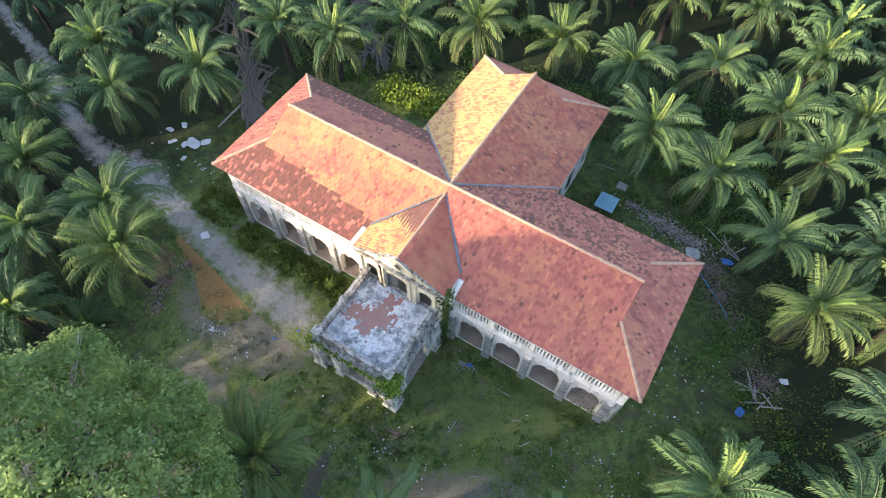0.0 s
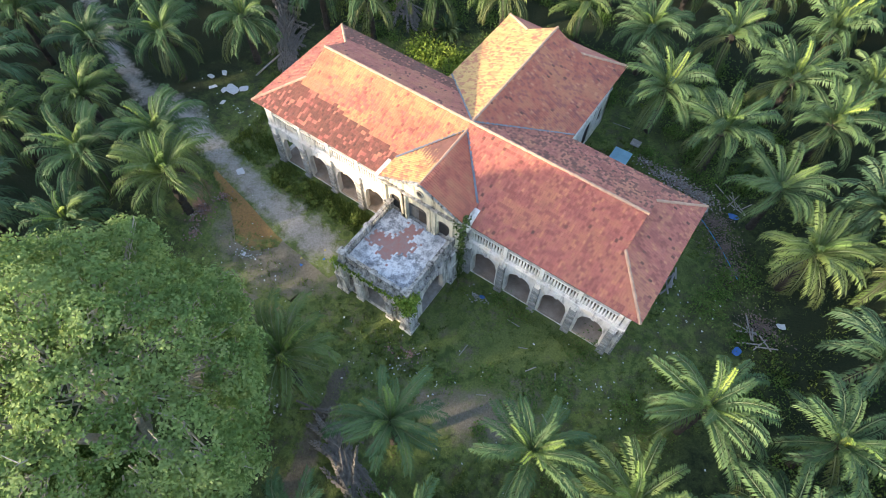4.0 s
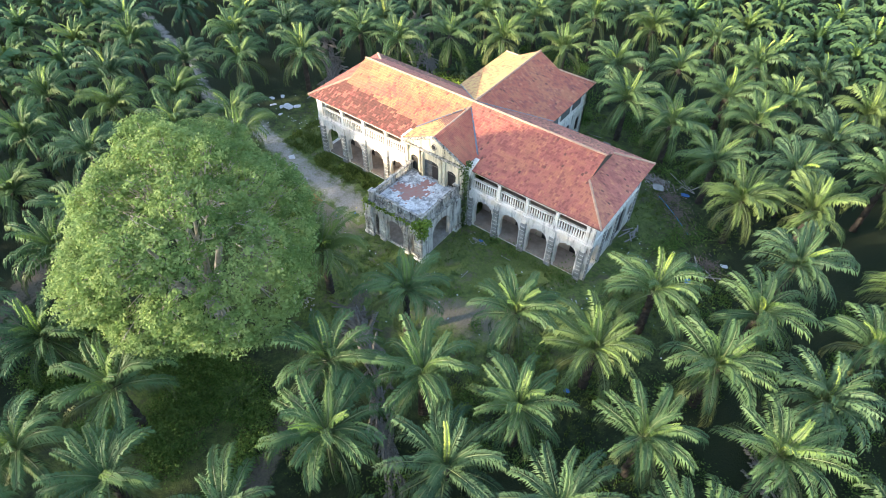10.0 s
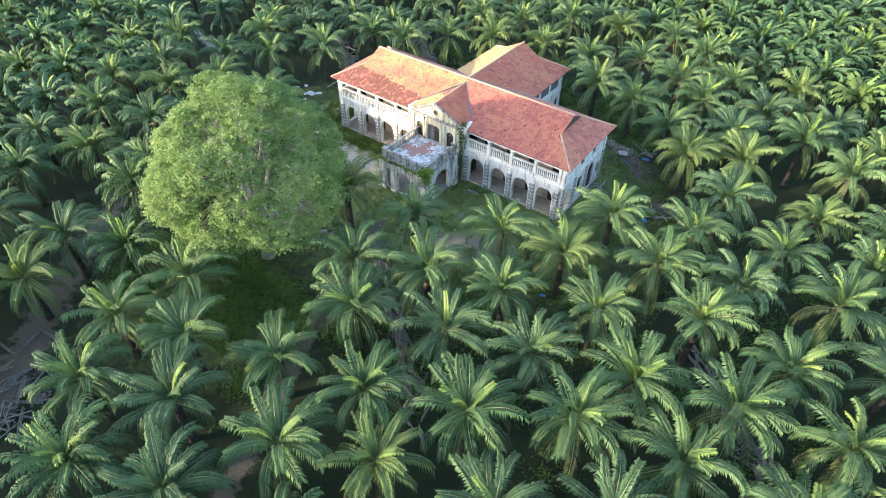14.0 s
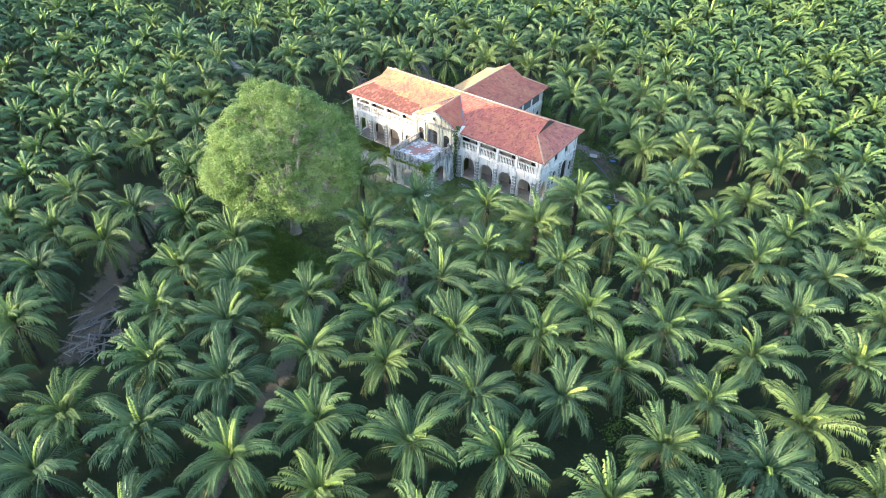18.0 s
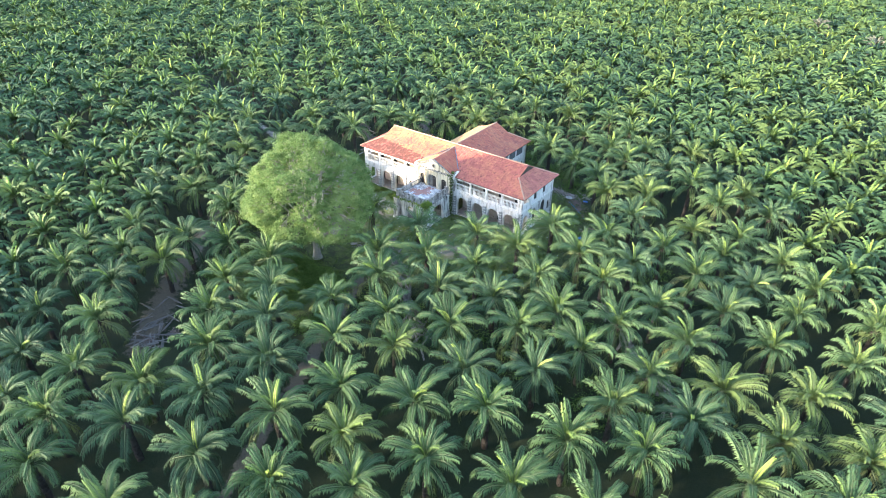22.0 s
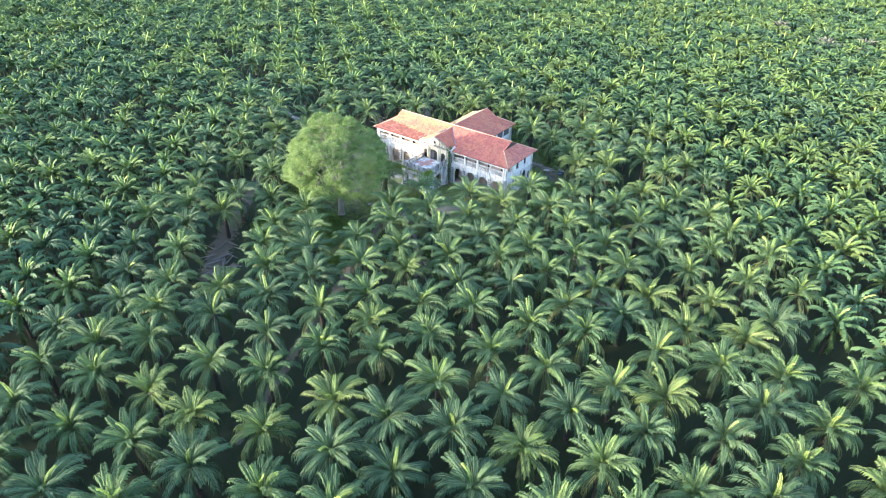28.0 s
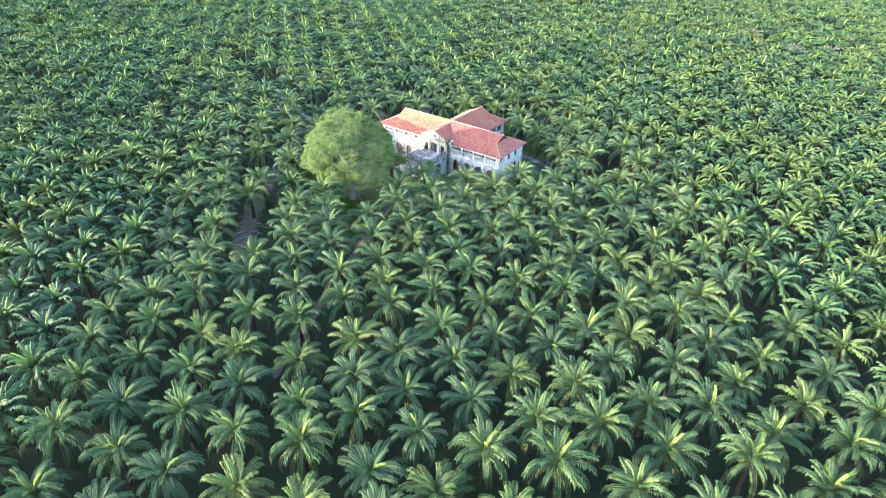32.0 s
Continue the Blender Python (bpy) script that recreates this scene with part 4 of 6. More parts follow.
    tm.materials.append(M_REDTILE)
    rng = random.Random(6)
    cx, cy = -0.75, -3.75
    for i in range(-13, 13):
        for j in range(-13, 15):
            ragged = noise.noise((i * 0.55, j * 0.55, 2)) * 3.2
            bar = abs(j - 0.22 * i) <= 3.3 + ragged and -12 - ragged <= i <= 8 + ragged
            post = abs(i - 0.16 * j) <= 3.1 + ragged and -8.5 - ragged <= j <= 12 + ragged
            if not (bar or post) or rng.random() < 0.05:
                continue
            ob = part("floor_tile", tm, None, por)
            ob.location = (cx + 0.228 * i, cy + 0.228 * j, 5.338 + rng.uniform(0, 0.003))
    part("portico_floor", boxes((PX0 + 0.3, PX1 - 0.3, PY0 + 0.5, PY1, -0.2, 0.10)), M_STONE, por)


def portico_pier(x, y, h):
    core = part("portico_pier", boxes((x - h + 0.1, x + h - 0.1, y - h + 0.1, y + h - 0.1, -0.2, 4.96), (x - h - 0.03, x + h + 0.03, y - h - 0.03, y + h + 0.03, 2.86, 3.06)), M_PIER, house,
                "banded portico pier stained black and white")
    block(core, x, y, -0.2, 2 * h + 0.24, 2 * h + 0.24, 0.56, M_PIER)
    for k in range(5):
        block(core, x, y, 0.42 + 0.49 * k, 2 * h, 2 * h, 0.40, M_PIER)


def deck_material():
    m, n, l, b = shader("flaking_screed", 0.85)
    p = place(n, l)
    c = ramp(n, l, noise_node(n, l, p, 0.8, 8, 0.75), [(0.36, (0.06, 0.063, 0.067)), (0.44, (0.36, 0.38, 0.40)), (0.49, (0.80, 0.82, 0.82))])
    c = blend(n, l, threshold(n, l, noise_node(n, l, p, 2.2, 8, 0.8), 0.54, 0.66), c, (0.10, 0.105, 0.11))
    c = blend(n, l, threshold(n, l, noise_node(n, l, p, 0.42, 6, 0.7), 0.50, 0.60), c, ramp(n, l, noise_node(n, l, p, 3.0, 8, 0.8), [(0.40, (0.08, 0.083, 0.085)), (0.62, (0.42, 0.44, 0.46))]))
    c = blend(n, l, 0.25, c, ramp(n, l, noise_node(n, l, p, 9.0, 5), [(0.3, (0.15, 0.16, 0.17)), (0.6, (0.75, 0.78, 0.82))]))
    l.new(c, b.inputs["Base Color"])
    return m


M_DECK = deck_material()
M_REDTILE = plain("red_floor_tile", (0.46, 0.19, 0.145), (0.36, 0.27, 0.25), 1.4, 0.8, 0.2, True)
build_pavilion()
build_portico()


# ---- palms ----
def frond_shape(length, rise, droop, leaflets, seed, fine=True, bend_side=0.0, width=None):
    """One feather frond along +x: a stalk that leaves at rise degrees and bends down by droop towards its tip;
    narrow leaflets in two uneven ranks hang from it on both sides."""
    rs = np.random.default_rng(seed)
    steps = 12
    s = np.arange(steps + 1) / steps
    a, b = np.radians(rise - droop * s ** 1.9), np.radians(bend_side * s * s)
    tang = np.stack([np.cos(a) * np.cos(b), np.cos(a) * np.sin(b), np.sin(a)], 1)
    path = np.concatenate([np.zeros((1, 3)), np.cumsum(tang[:-1] * (length / steps), 0)])
    verts, faces, slots = [], [], []
    if fine:
        for i in range(0, steps, 2):
            k = len(verts)
            for j, w in ((i, 0.07 * (1 - i / steps) + 0.012), (i + 2, 0.07 * (1 - (i + 2) / steps) + 0.012)):
                verts += [path[j] + (0, w, 0), path[j] + (0, 0, w), path[j] + (0, -w, 0)]
            faces += [(k, k + 1, k + 4, k + 3), (k + 1, k + 2, k + 5, k + 4)]
            slots += [1, 1]
    n = leaflets * 2
    u = np.repeat(0.14 + 0.85 * (np.arange(leaflets) + 0.5) / leaflets, 2) + rs.uniform(-0.3, 0.3, n) / leaflets
    d = np.tile([1.0, -1.0], leaflets)[:, None]
    q = np.stack([np.interp(u, s, path[:, k]) for k in range(3)], 1)
    t = np.stack([np.interp(u, s, tang[:, k]) for k in range(3)], 1)
    bb = np.interp(u, s, b)
    side = np.stack([np.sin(bb), -np.cos(bb), np.zeros(n)], 1)
    up = np.cross(side, t)
    up *= np.where(up[:, 2:] < 0, -1.0, 1.0)
    reach = length * (0.152 if width is None else width) * (0.45 + 0.62 * np.sin(np.pi * np.clip(0.06 + 0.84 * u, 0, 1)) ** 0.7) * rs.uniform(0.82, 1.12, n)
    lift = rs.uniform(-0.10, 0.34, n)[:, None]
    sweep = (0.30 + 0.75 * u + rs.uniform(-0.15, 0.15, n))[:, None]
    v = d * side * np.cos(lift) + up * np.sin(lift) + t * sweep
    v /= np.linalg.norm(v, axis=1, keepdims=True)
    r = reach[:, None]
    w = length / leaflets * (0.55 if fine else 0.78) * rs.uniform(0.85, 1.15, n)[:, None]
    mid = q + v * r * 0.50
    tip = mid + v * r * 0.34 + t * r * 0.06
    tip[:, 2] -= reach * rs.uniform(0.40, 0.80, n)
    k0 = len(verts)
    if fine:
        quads = np.stack([q, mid + t * w, tip, mid - t * w], 1).reshape(-1, 3)
        faces += [tuple(k0 + 4 * i + j for j in range(4)) for i in range(n)]
    else:
        quads = np.stack([q - t * w, q + t * w, tip], 1).reshape(-1, 3)
        faces += [tuple(k0 + 3 * i + j for j in range(3)) for i in range(n)]
    slots += [0] * n
    verts = np.concatenate([np.array(verts), quads]) if verts else quads
    return verts, faces, slots


N_FROND = 33


def frond_plan(k, n, rng):
    """Length, rise, droop and age class of the k-th frond from the heart outwards."""
    a = k / (n - 1)
    rise = 83 - 64 * a ** 0.85 - 52 * max(0, a - 0.72) / 0.28 + rng.uniform(-8, 8)
    droop = 56 + 48 * min(1, a * 1.5) + rng.uniform(-16, 24)
    length = (4.1 + 2.0 * min(1, a * 2.2)) * rng.uniform(0.9, 1.08)
    kind = 0 if k == 0 else (3 if k < 4 else (2 if a > 0.84 else 1))
    return length, rise, droop, kind


def toned(me, values):
    me.attributes.new("tone", "FLOAT", "POINT").data.foreach_set("value", np.asarray(values, dtype=np.float32))
    return me


PALETTES = [(M_SPEAR, M_FROND, M_OLD, M_YOUNG), (M_SPEAR, M_FROND_Y, M_OLD, M_YOUNG), (M_SPEAR, M_FROND_B, M_FROND_B, M_FROND)]
# single fronds, by age, for the palms that are seen from near
FRONDS = []
for mats in PALETTES:
    row = []
    for k in range(N_FROND):
        rng = random.Random(100 + k)
        length, rise, droop, kind = frond_plan(k, N_FROND, rng)
        v, f, s = frond_shape(length * (1.05 if kind == 0 else 1), rise, droop, 42, 200 + k, True, rng.uniform(-42, 42), 0.10 if kind == 0 else None)
        row.append(toned(mesh_of("frond", v, f, [mats[kind], M_RACHIS], s), np.full(len(v), rng.random())))
    FRONDS.append(row)


def turn_z(v, a):
    c, s = math.cos(a), math.sin(a)
    return np.stack([v[:, 0] * c - v[:, 1] * s, v[:, 0] * s + v[:, 1] * c, v[:, 2]], 1)


def crown_arrays(seed, n, leaflets, fine):
    rng = random.Random(seed)
    V, F, S, T, base = [], [], [], [], 0
    for k in range(n):
        length, rise, droop, kind = frond_plan(k, n, rng)
        if kind == 0 and rng.random() < 0.3:
            kind = 3
        v, f, s = frond_shape(length * (1.05 if kind == 0 else 1), rise, droop, leaflets, seed * 97 + k, fine, rng.uniform(-42, 42), 0.11 if kind == 0 else None)
        v = turn_z(v, k * 2.39996 + rng.uniform(-0.3, 0.3))
        v[:, 2] += 0.15 * (1 - k / n)
        F += [tuple(i + base for i in q) for q in f]
        S += [4 if q == 1 else kind for q in s]
        T.append(np.full(len(v), rng.random()))
        V.append(v)
        base += len(v)
    return np.concatenate(V), F, S, np.concatenate(T)


def trunk_mesh(seed):
    """A stout trunk, knobbed by the stubs of old fronds."""
    rng = random.Random(seed)
    bm = bmesh.new()
    rings, sides, h = [], 10, 6.55
    z, i = -0.3, 0
    while z < h:
        r = 0.40 - 0.10 * z / h + (0.10 if i % 2 else 0) + (0.16 * max(0, z - 4.7) / 2)
        rings.append([bm.verts.new((r * rng.uniform(0.85, 1.15) * math.cos(2 * math.pi * (k + 0.5 * (i // 2 % 2)) / sides), r * rng.uniform(0.85, 1.15) * math.sin(2 * math.pi * (k + 0.5 * (i // 2 % 2)) / sides), z)) for k in range(sides)])
        z += 0.32
        i += 1
    rings.append([bm.verts.new((0.2 * math.cos(2 * math.pi * k / sides), 0.2 * math.sin(2 * math.pi * k / sides), h + 0.35)) for k in range(sides)])
    for lo, hi in zip(rings, rings[1:]):
        for k in range(sides):
            bm.faces.new((lo[k], lo[(k + 1) % sides], hi[(k + 1) % sides], hi[k]))
    bm.faces.new(rings[0][::-1])
    bm.faces.new(rings[-1])
    me = bpy.data.meshes.new("trunk")
    bm.to_mesh(me)
    bm.free()
    me.materials.append(M_BARK)
    return me


TRUNKS = [trunk_mesh(s) for s in (1, 2, 3)]
CROWNS = []
for s in range(6):
    v, f, sl, tone = crown_arrays(50 + s, N_FROND + 1, 24, True)
    CROWNS.append(toned(mesh_of("crown", v, f, [*PALETTES[(0, 1, 2, 0, 0, 2)[s]], M_RACHIS], sl), tone))
HEART = 6.6
# palms by their places in the plantation and the height of their hearts
PALMS_YARD = [(19.8, 27.0, 6.7), (12.2, 29.2, 6.7), (23.4, 38.7, 6.7), (29.0, 34.5, 6.7), (27.3, 22.7, 6.7), (32.4, 17.1, 6.7), (6.7, 37.4, 6.7), (15.0, 42.1, 6.7),
              (-2.1, 36.9, 6.7), (-11.6, 33.8, 6.7), (-19.4, 29.4, 6.7), (-34.5, 10.6, 6.7), (-40.1, 2.9, 6.7), (-46.4, -2.6, 6.7), (-28.8, -7.8, 6.6), (-32.8, -14.0, 6.8), (-24.0, -11.0, 6.8), (-31.6, 21.0, 6.7), (29.6, -2.3, 6.7), (39.0, 0.7, 7.0), (39.5, 20.1, 6.7), (48.9, 3.2, 6.9), (59.0, 14.9, 6.4)]
PALMS_FRONT = [(-1.3, -18.6, 6.7), (9.4, -17.7, 6.7), (19.9, -13.5, 6.9), (27.9, -12.2, 6.3), (9.0, -28.3, 6.6), (16.7, -24.3, 6.7), (25.4, -21.8, 6.7), (35.2, -18.0, 6.7), (37.7, -7.4, 6.7), (13.7, -33.4, 6.3), (23.3, -29.6, 5.9), (32.5, -27.3, 6.8), (42.0, -24.1, 6.5), (44.6, -13.2, 7.2), (12.4, -43.0, 6.7), (22.1,
              -40.8, 7.1), (31.1, -36.9, 7.0), (39.3, -31.3, 6.7), (48.8, -29.4, 6.2), (50.9, -21.9, 7.0), (54.0, -14.1, 6.8), (56.1, -1.7, 6.7), (62.7, -9.0, 6.6),
              (60.4, -19.5, 6.7)]
PALMS_PATH = [(-18.5, -52.7, 6.7), (-32.9, -49.4, 6.7), (-21.4, -46.3, 6.7), (-5.1, -49.6, 6.7), (-0.4, -56.0, 6.8), (-3.6, -41.6, 7.2), (2.8, -46.6, 6.7), (8.6, -52.3, 6.9), (19.8, -49.5, 7.2), (15.4, -57.9, 6.7), (26.9, -55.3, 6.7), (27.4, -45.4, 6.6), (36.1, -51.6, 6.7), (37.9, -43.0, 6.7), (45.7, -37.5, 6.7), (56.6,
              -36.5, 6.7), (58.3, -28.8, 6.7), (67.0, -25.7, 6.7), (73.5, -38.3, 6.7)]
PALMS_FAR = [(40.1, -76.6, 6.7), (48.2, -74.5, 6.7), (19.6, -82.6, 6.7), (49.7, -64.9, 6.7), (38.3, -65.1, 6.7), (52.4, -54.4, 6.7), (61.1, -52.2, 6.7), (71.0, -49.9, 6.7), (77.9, -46.9, 6.7), (86.7, -19.8, 6.7), (23.3, -63.3, 6.7), (21.1, -72.8, 6.7), (10.0, -75.4, 6.7), (7.0, -85.0, 6.7), (1.3, -90.7, 6.7), (17.8,
              -91.4, 6.7), (5.8, -70.6, 6.7), (-4.1, -74.4, 6.7)]
YARD = [(-28, -3), (-20, -18), (-24, -34), (-4, -36), (4, -33), (5, -20), (14, -12), (26, -6), (28, 8), (26, 16), (18, 23), (8, 27), (5, 33), (-8, 31), (-22, 26), (-29, 14)]
SCRUB = [(-295, 6), (-261, -8), (-250, 2), (-245, 13), (-241, 25), (-245, 39), (-237, 51), (-219, 56), (-273, 23), (-280, -4), (-262, 36)]
DEAD = [(64, 189), (77, 200), (41, 211)]
GAPS = [*SCRUB, *DEAD, (-32, 3), (-29, 0), (4.6, -36.0), (32.4, 6.0), (-9.4, -58.4), (-2.6, -63.7)]
LANES = [((-150, 32), (-63, 5)), ((-63, 5), (-47, -0.6)), ((-47, -0.6), (-18, -5)), ((-44, -22), (-22, -50)), ((-22, -50), (-6, -70))]


def in_yard(x, y):
    hit = False
    for (x0, y0), (x1, y1) in zip(YARD, YARD[1:] + YARD[:1]):
        if (y0 > y) != (y1 > y) and x < (x1 - x0) * (y - y0) / (y1 - y0) + x0:
            hit = not hit
    return hit


def off_line(x, y, a, b):
    p, a, b = Vector((x, y)), Vector(a), Vector(b)
    u = max(0, min(1, (p - a).dot(b - a) / (b - a).length_squared))
    return (p - a - (b - a) * u).length


def planting():
    """Where the palms stand: the known ones, then the triangular grid of the plantation round them."""
    rng = random.Random(12)
    known = PALMS_YARD + PALMS_FRONT + PALMS_PATH + PALMS_FAR
    rest = []
    o, a, b = Vector((32.39, -26.64)), Vector((9.33, 3.20)), Vector((2.17, 9.36))
    eye, ahead = Vector((112, -152)), Vector((-0.585, 0.811))
    for i in range(-90, 91):
        for j in range(-40, 91):
            p = o + a * i + b * j
            q = p - eye
            d = q.length
            if not ((d < 580 and q.dot(ahead) > d * 0.70) or (d < 150 and q.dot(ahead) > d * 0.25) or (p - Vector((0, 0))).length < 105):
                continue
            x, y = p.x + rng.gauss(0, 0.5), p.y + rng.gauss(0, 0.5)
            if in_yard(x, y) or any(math.hypot(x - gx, y - gy) < 5 for gx, gy in GAPS) or rng.random() < 0.006:
                continue
            if any(off_line(x, y, *l) < (3.2 if n < 3 else 1.9) for n, l in enumerate(LANES)):
                continue
            if any((x - kx) ** 2 + (y - ky) ** 2 < 40 for kx, ky, _ in known):
                continue
            rest.append((x, y, HEART * rng.uniform(0.9, 1.12)))
    return known, rest


def palm_tagged(ob):
    return tagged(ob, "mature oil palm with arching dark green fronds in a plantation row", "palm tree", "plantation palms")


known_palms, grid_palms = planting()
rng = random.Random(77)
PALM_COPIES = []
for s in range(6):
    ob = palm_tagged(new("oil_palm"))
    part("trunk", TRUNKS[s % 3], None, ob, "dark stubby trunk with old frond bases")
    part("crown", CROWNS[s], None, ob, "spreading crown of feather fronds").location = (0, 0, HEART)
    PALM_COPIES.append(ob)


def stand(x, y, h, scale):
    return pose(x, y, 0, 0, 0, rng.uniform(0, 360)) @ Matrix.Diagonal((scale, scale, h / HEART, 1))


# the ones near the clearing carry every frond as a part
near = sorted(known_palms, key=lambda p: off_line(*p[:2], (30, 15), (30, -30)))[:84]
order = [p for p in known_palms if p not in near] + sorted(grid_palms, key=lambda p: off_line(*p[:2], (5, -5), (72, -92)))
for x, y, h in near:
    ob = palm_tagged(new("oil_palm"))
    size = rng.uniform(0.90, 1.06)
    part("trunk", TRUNKS[rng.randrange(3)], None, ob, "dark stubby trunk with old frond bases").scale = (1, 1, h / size / HEART)
    a0 = rng.uniform(0, 6.28)
    row = FRONDS[1 if math.hypot(x - 32.4, y - 17.1) < 2 else rng.choice((0, 0, 0, 1, 2))]
    for k in range(N_FROND):
        if rng.random() < (0.3 if k == 0 else 0.12):
            continue
        f = part("frond", row[k], None, ob)
        f.location = (0, 0, h / size + 0.15 * (1 - k / N_FROND))
        f.rotation_euler = (rng.uniform(-0.14, 0.14), rng.uniform(-0.14, 0.14), a0 + k * 2.39996 + rng.uniform(-0.3, 0.3))
    ob.matrix_basis = pose(x, y, 0) @ Matrix.Diagonal((size, size, size, 1))
used = set()
n_single = 300 - len(near)
for i, (x, y, h) in enumerate(order[:n_single]):
    src = rng.randrange(6)
    m = stand(x, y, h, rng.uniform(0.88, 1.06))
    if src in used:
        copy_thing(PALM_COPIES[src], m)
    else:
        used.add(src)
        PALM_COPIES[src].matrix_basis = m


def join_far(places, seed):
    """The rest of the plantation, past counting, as one mesh."""
    rs = random.Random(seed)
    nearer = [crown_arrays(300 + s, 34, 11, False) for s in range(5)]
    farther = [crown_arrays(340 + s, 26, 5, False) for s in range(5)]
    V, T, S, tones, base = [], [], [], [], 0
    bole = np.array([(0.34 * math.cos(a), 0.34 * math.sin(a), z) for z in (0, HEART) for a in (0, 2.09, 4.19)])
    bole_f = np.array([(0, 1, 4), (0, 4, 3), (1, 2, 5), (1, 5, 4), (2, 0, 3), (2, 3, 5)])
    sets = []
    for group in (nearer, farther):
        sets.append([(v, np.array(f, dtype=np.int64), np.array(s), t) for v, f, s, t in group])
    for x, y, h in places:
        far = math.hypot(x - 100, y + 135) > 235
        v, f, s, t = rs.choice(sets[far])
        w = turn_z(v, rs.uniform(0, 6.28)) * rs.uniform(0.86, 1.1)
        V.append(w + (x, y, h))
        T.append(f + base)
        S.append(s + 5 * rs.choice((0, 0, 0, 1, 1, 2)))
        tones.append(0.5 * t + 0.5 * rs.random())
        base += len(w)
        if not far:
            V.append(bole + (x, y, 0))
            T.append(bole_f + base)
            S.append(np.full(6, 4))
            tones.append(np.zeros(6))
            base += 6
    V, T, S = np.concatenate(V), np.concatenate(T), np.concatenate(S)
    me = bpy.data.meshes.new("plantation")
    me.vertices.add(len(V))
    me.vertices.foreach_set("co", V.astype(np.float32).ravel())
    me.loops.add(len(T) * 3)
    me.loops.foreach_set("vertex_index", T.astype(np.int32).ravel())
    me.polygons.add(len(T))
    me.polygons.foreach_set("loop_start", np.arange(0, len(T) * 3, 3, dtype=np.int32))
    for mats in PALETTES:
        for m in (*mats, M_BARK):
            me.materials.append(m)
    me.polygons.foreach_set("material_index", S.astype(np.int32))
    me.update(calc_edges=True)
    toned(me, np.concatenate(tones))
    tagged(new("palm_plantation", me), "endless rows of oil palms with dark green crowns", "palm trees", kind="stuff")


join_far(order[n_single:], 5)


# ---- broad-leaved tree ----
def build_tree():
    rs = np.random.default_rng(9)
    foot = Vector((-6.2, -29.5, 0.0))
    c, rad = Vector((-7.4, -28.8, 13.2)), Vector((11.1, 11.1, 9.1))
    tree = tagged(new("shade_tree"), "large round-crowned tree with bright green leaves beside the drive", "tree")
    tree.location = foot
    loc = lambda p: Vector(p) - foot
    bm = bmesh.new()
    tube(bm, [loc(foot + Vector((0, 0, -0.3))), loc(foot + Vector((0.05, 0, 0.6))), loc(foot + Vector((0.2, -0.1, 2.6))), loc(foot + Vector((0.4, -0.3, 5.0)))], [1.15, 0.80, 0.62, 0.52], 12)
    part("trunk", bm, M_TREEBARK, tree, "pale grey trunk flaring at the root")
    top = foot + Vector((0.4, -0.3, 4.8))
    for k in range(11):
        a = k * 2.4
        e = rs.uniform(0.15, 1.35)
        d = Vector((math.cos(a) * math.cos(e), math.sin(a) * math.cos(e), math.sin(e)))
        tip = c + Vector((d.x * rad.x, d.y * rad.y, d.z * rad.z)) * rs.uniform(0.70, 0.82)
        bm = bmesh.new()
        mid = top.lerp(tip, 0.5) + Vector((rs.normal(0, 0.6), rs.normal(0, 0.6), rs.uniform(0.3, 1.6)))
        pts = [top, top.lerp(mid, 0.5) + Vector((0, 0, 0.3)), mid, mid.lerp(tip, 0.55) + Vector((rs.normal(0, 0.4), rs.normal(0, 0.4), 0.3)), tip]
        tube(bm, [loc(p) for p in pts], [0.36, 0.28, 0.20, 0.12, 0.05], 7)
        for j in range(6):
            s = pts[2 + j % 2].lerp(pts[3 + j % 2], rs.uniform(0, 1))
            q = s + Vector((rs.normal(0, 1.3), rs.normal(0, 1.3), rs.uniform(-0.2, 1.5)))
            tube(bm, [loc(s), loc(s.lerp(q, 0.5) + Vector((0, 0, 0.25))), loc(q)], [0.09, 0.06, 0.03], 5)
        part("limb", bm, M_TREEBARK, tree, "pale branching limb")
    # twigs carry small clumps of leaves, over rounded lobes that stand on an uneven dome with gaps between
    lobes, n = [], 96
    for k in range(n):
        z = 1 - 1.55 * (k + 0.5) / n
        a = k * 2.39996 + rs.normal(0, 0.15)
        h = math.sqrt(max(0, 1 - z * z))
        d = np.array((h * math.cos(a), h * math.sin(a), z))
        big = rs.uniform(1.3, 2.6)
        out = 0.86 + 0.22 * noise.noise((d[0] * 1.7 + 4, d[1] * 1.7, d[2] * 1.7)) - 0.03 * (big - 2.0) + rs.uniform(-0.10, 0.07)
        lobes.append((np.array(c - foot) + d * np.array(rad) * out, d, big))
    # bare pale twigs end in each lobe
    bm = bmesh.new()
    for at, d, big in lobes:
        for j in range(3):
            a = Vector(at - d * big * 1.2 + rs.normal(0, 0.5, 3))
            b = Vector(at + d * big * rs.uniform(0.45, 0.88) + rs.normal(0, 0.45, 3))
            m = a.lerp(b, 0.55) + Vector(rs.normal(0, 0.22, 3))
            tube(bm, [a, m, b], [0.08, 0.05, 0.02], 4)
            for f in (0.35, 0.7):
                q = m.lerp(b, f)
                tube(bm, [q, q + Vector(rs.normal(0, 0.30, 3)) + (b - m) * 0.15], [0.035, 0.015], 4)
    part("twig", bm, M_TREEBARK, tree, "thin pale twigs among the leaves", "stuff")
    V, tones = [], []
    for i, (at, d, big) in enumerate(lobes):
        m = int(17 * big * big)
        for j in range(m):
            z = 1 - 2 * (j + 0.5) / m
            g = j * 2.39996 + i
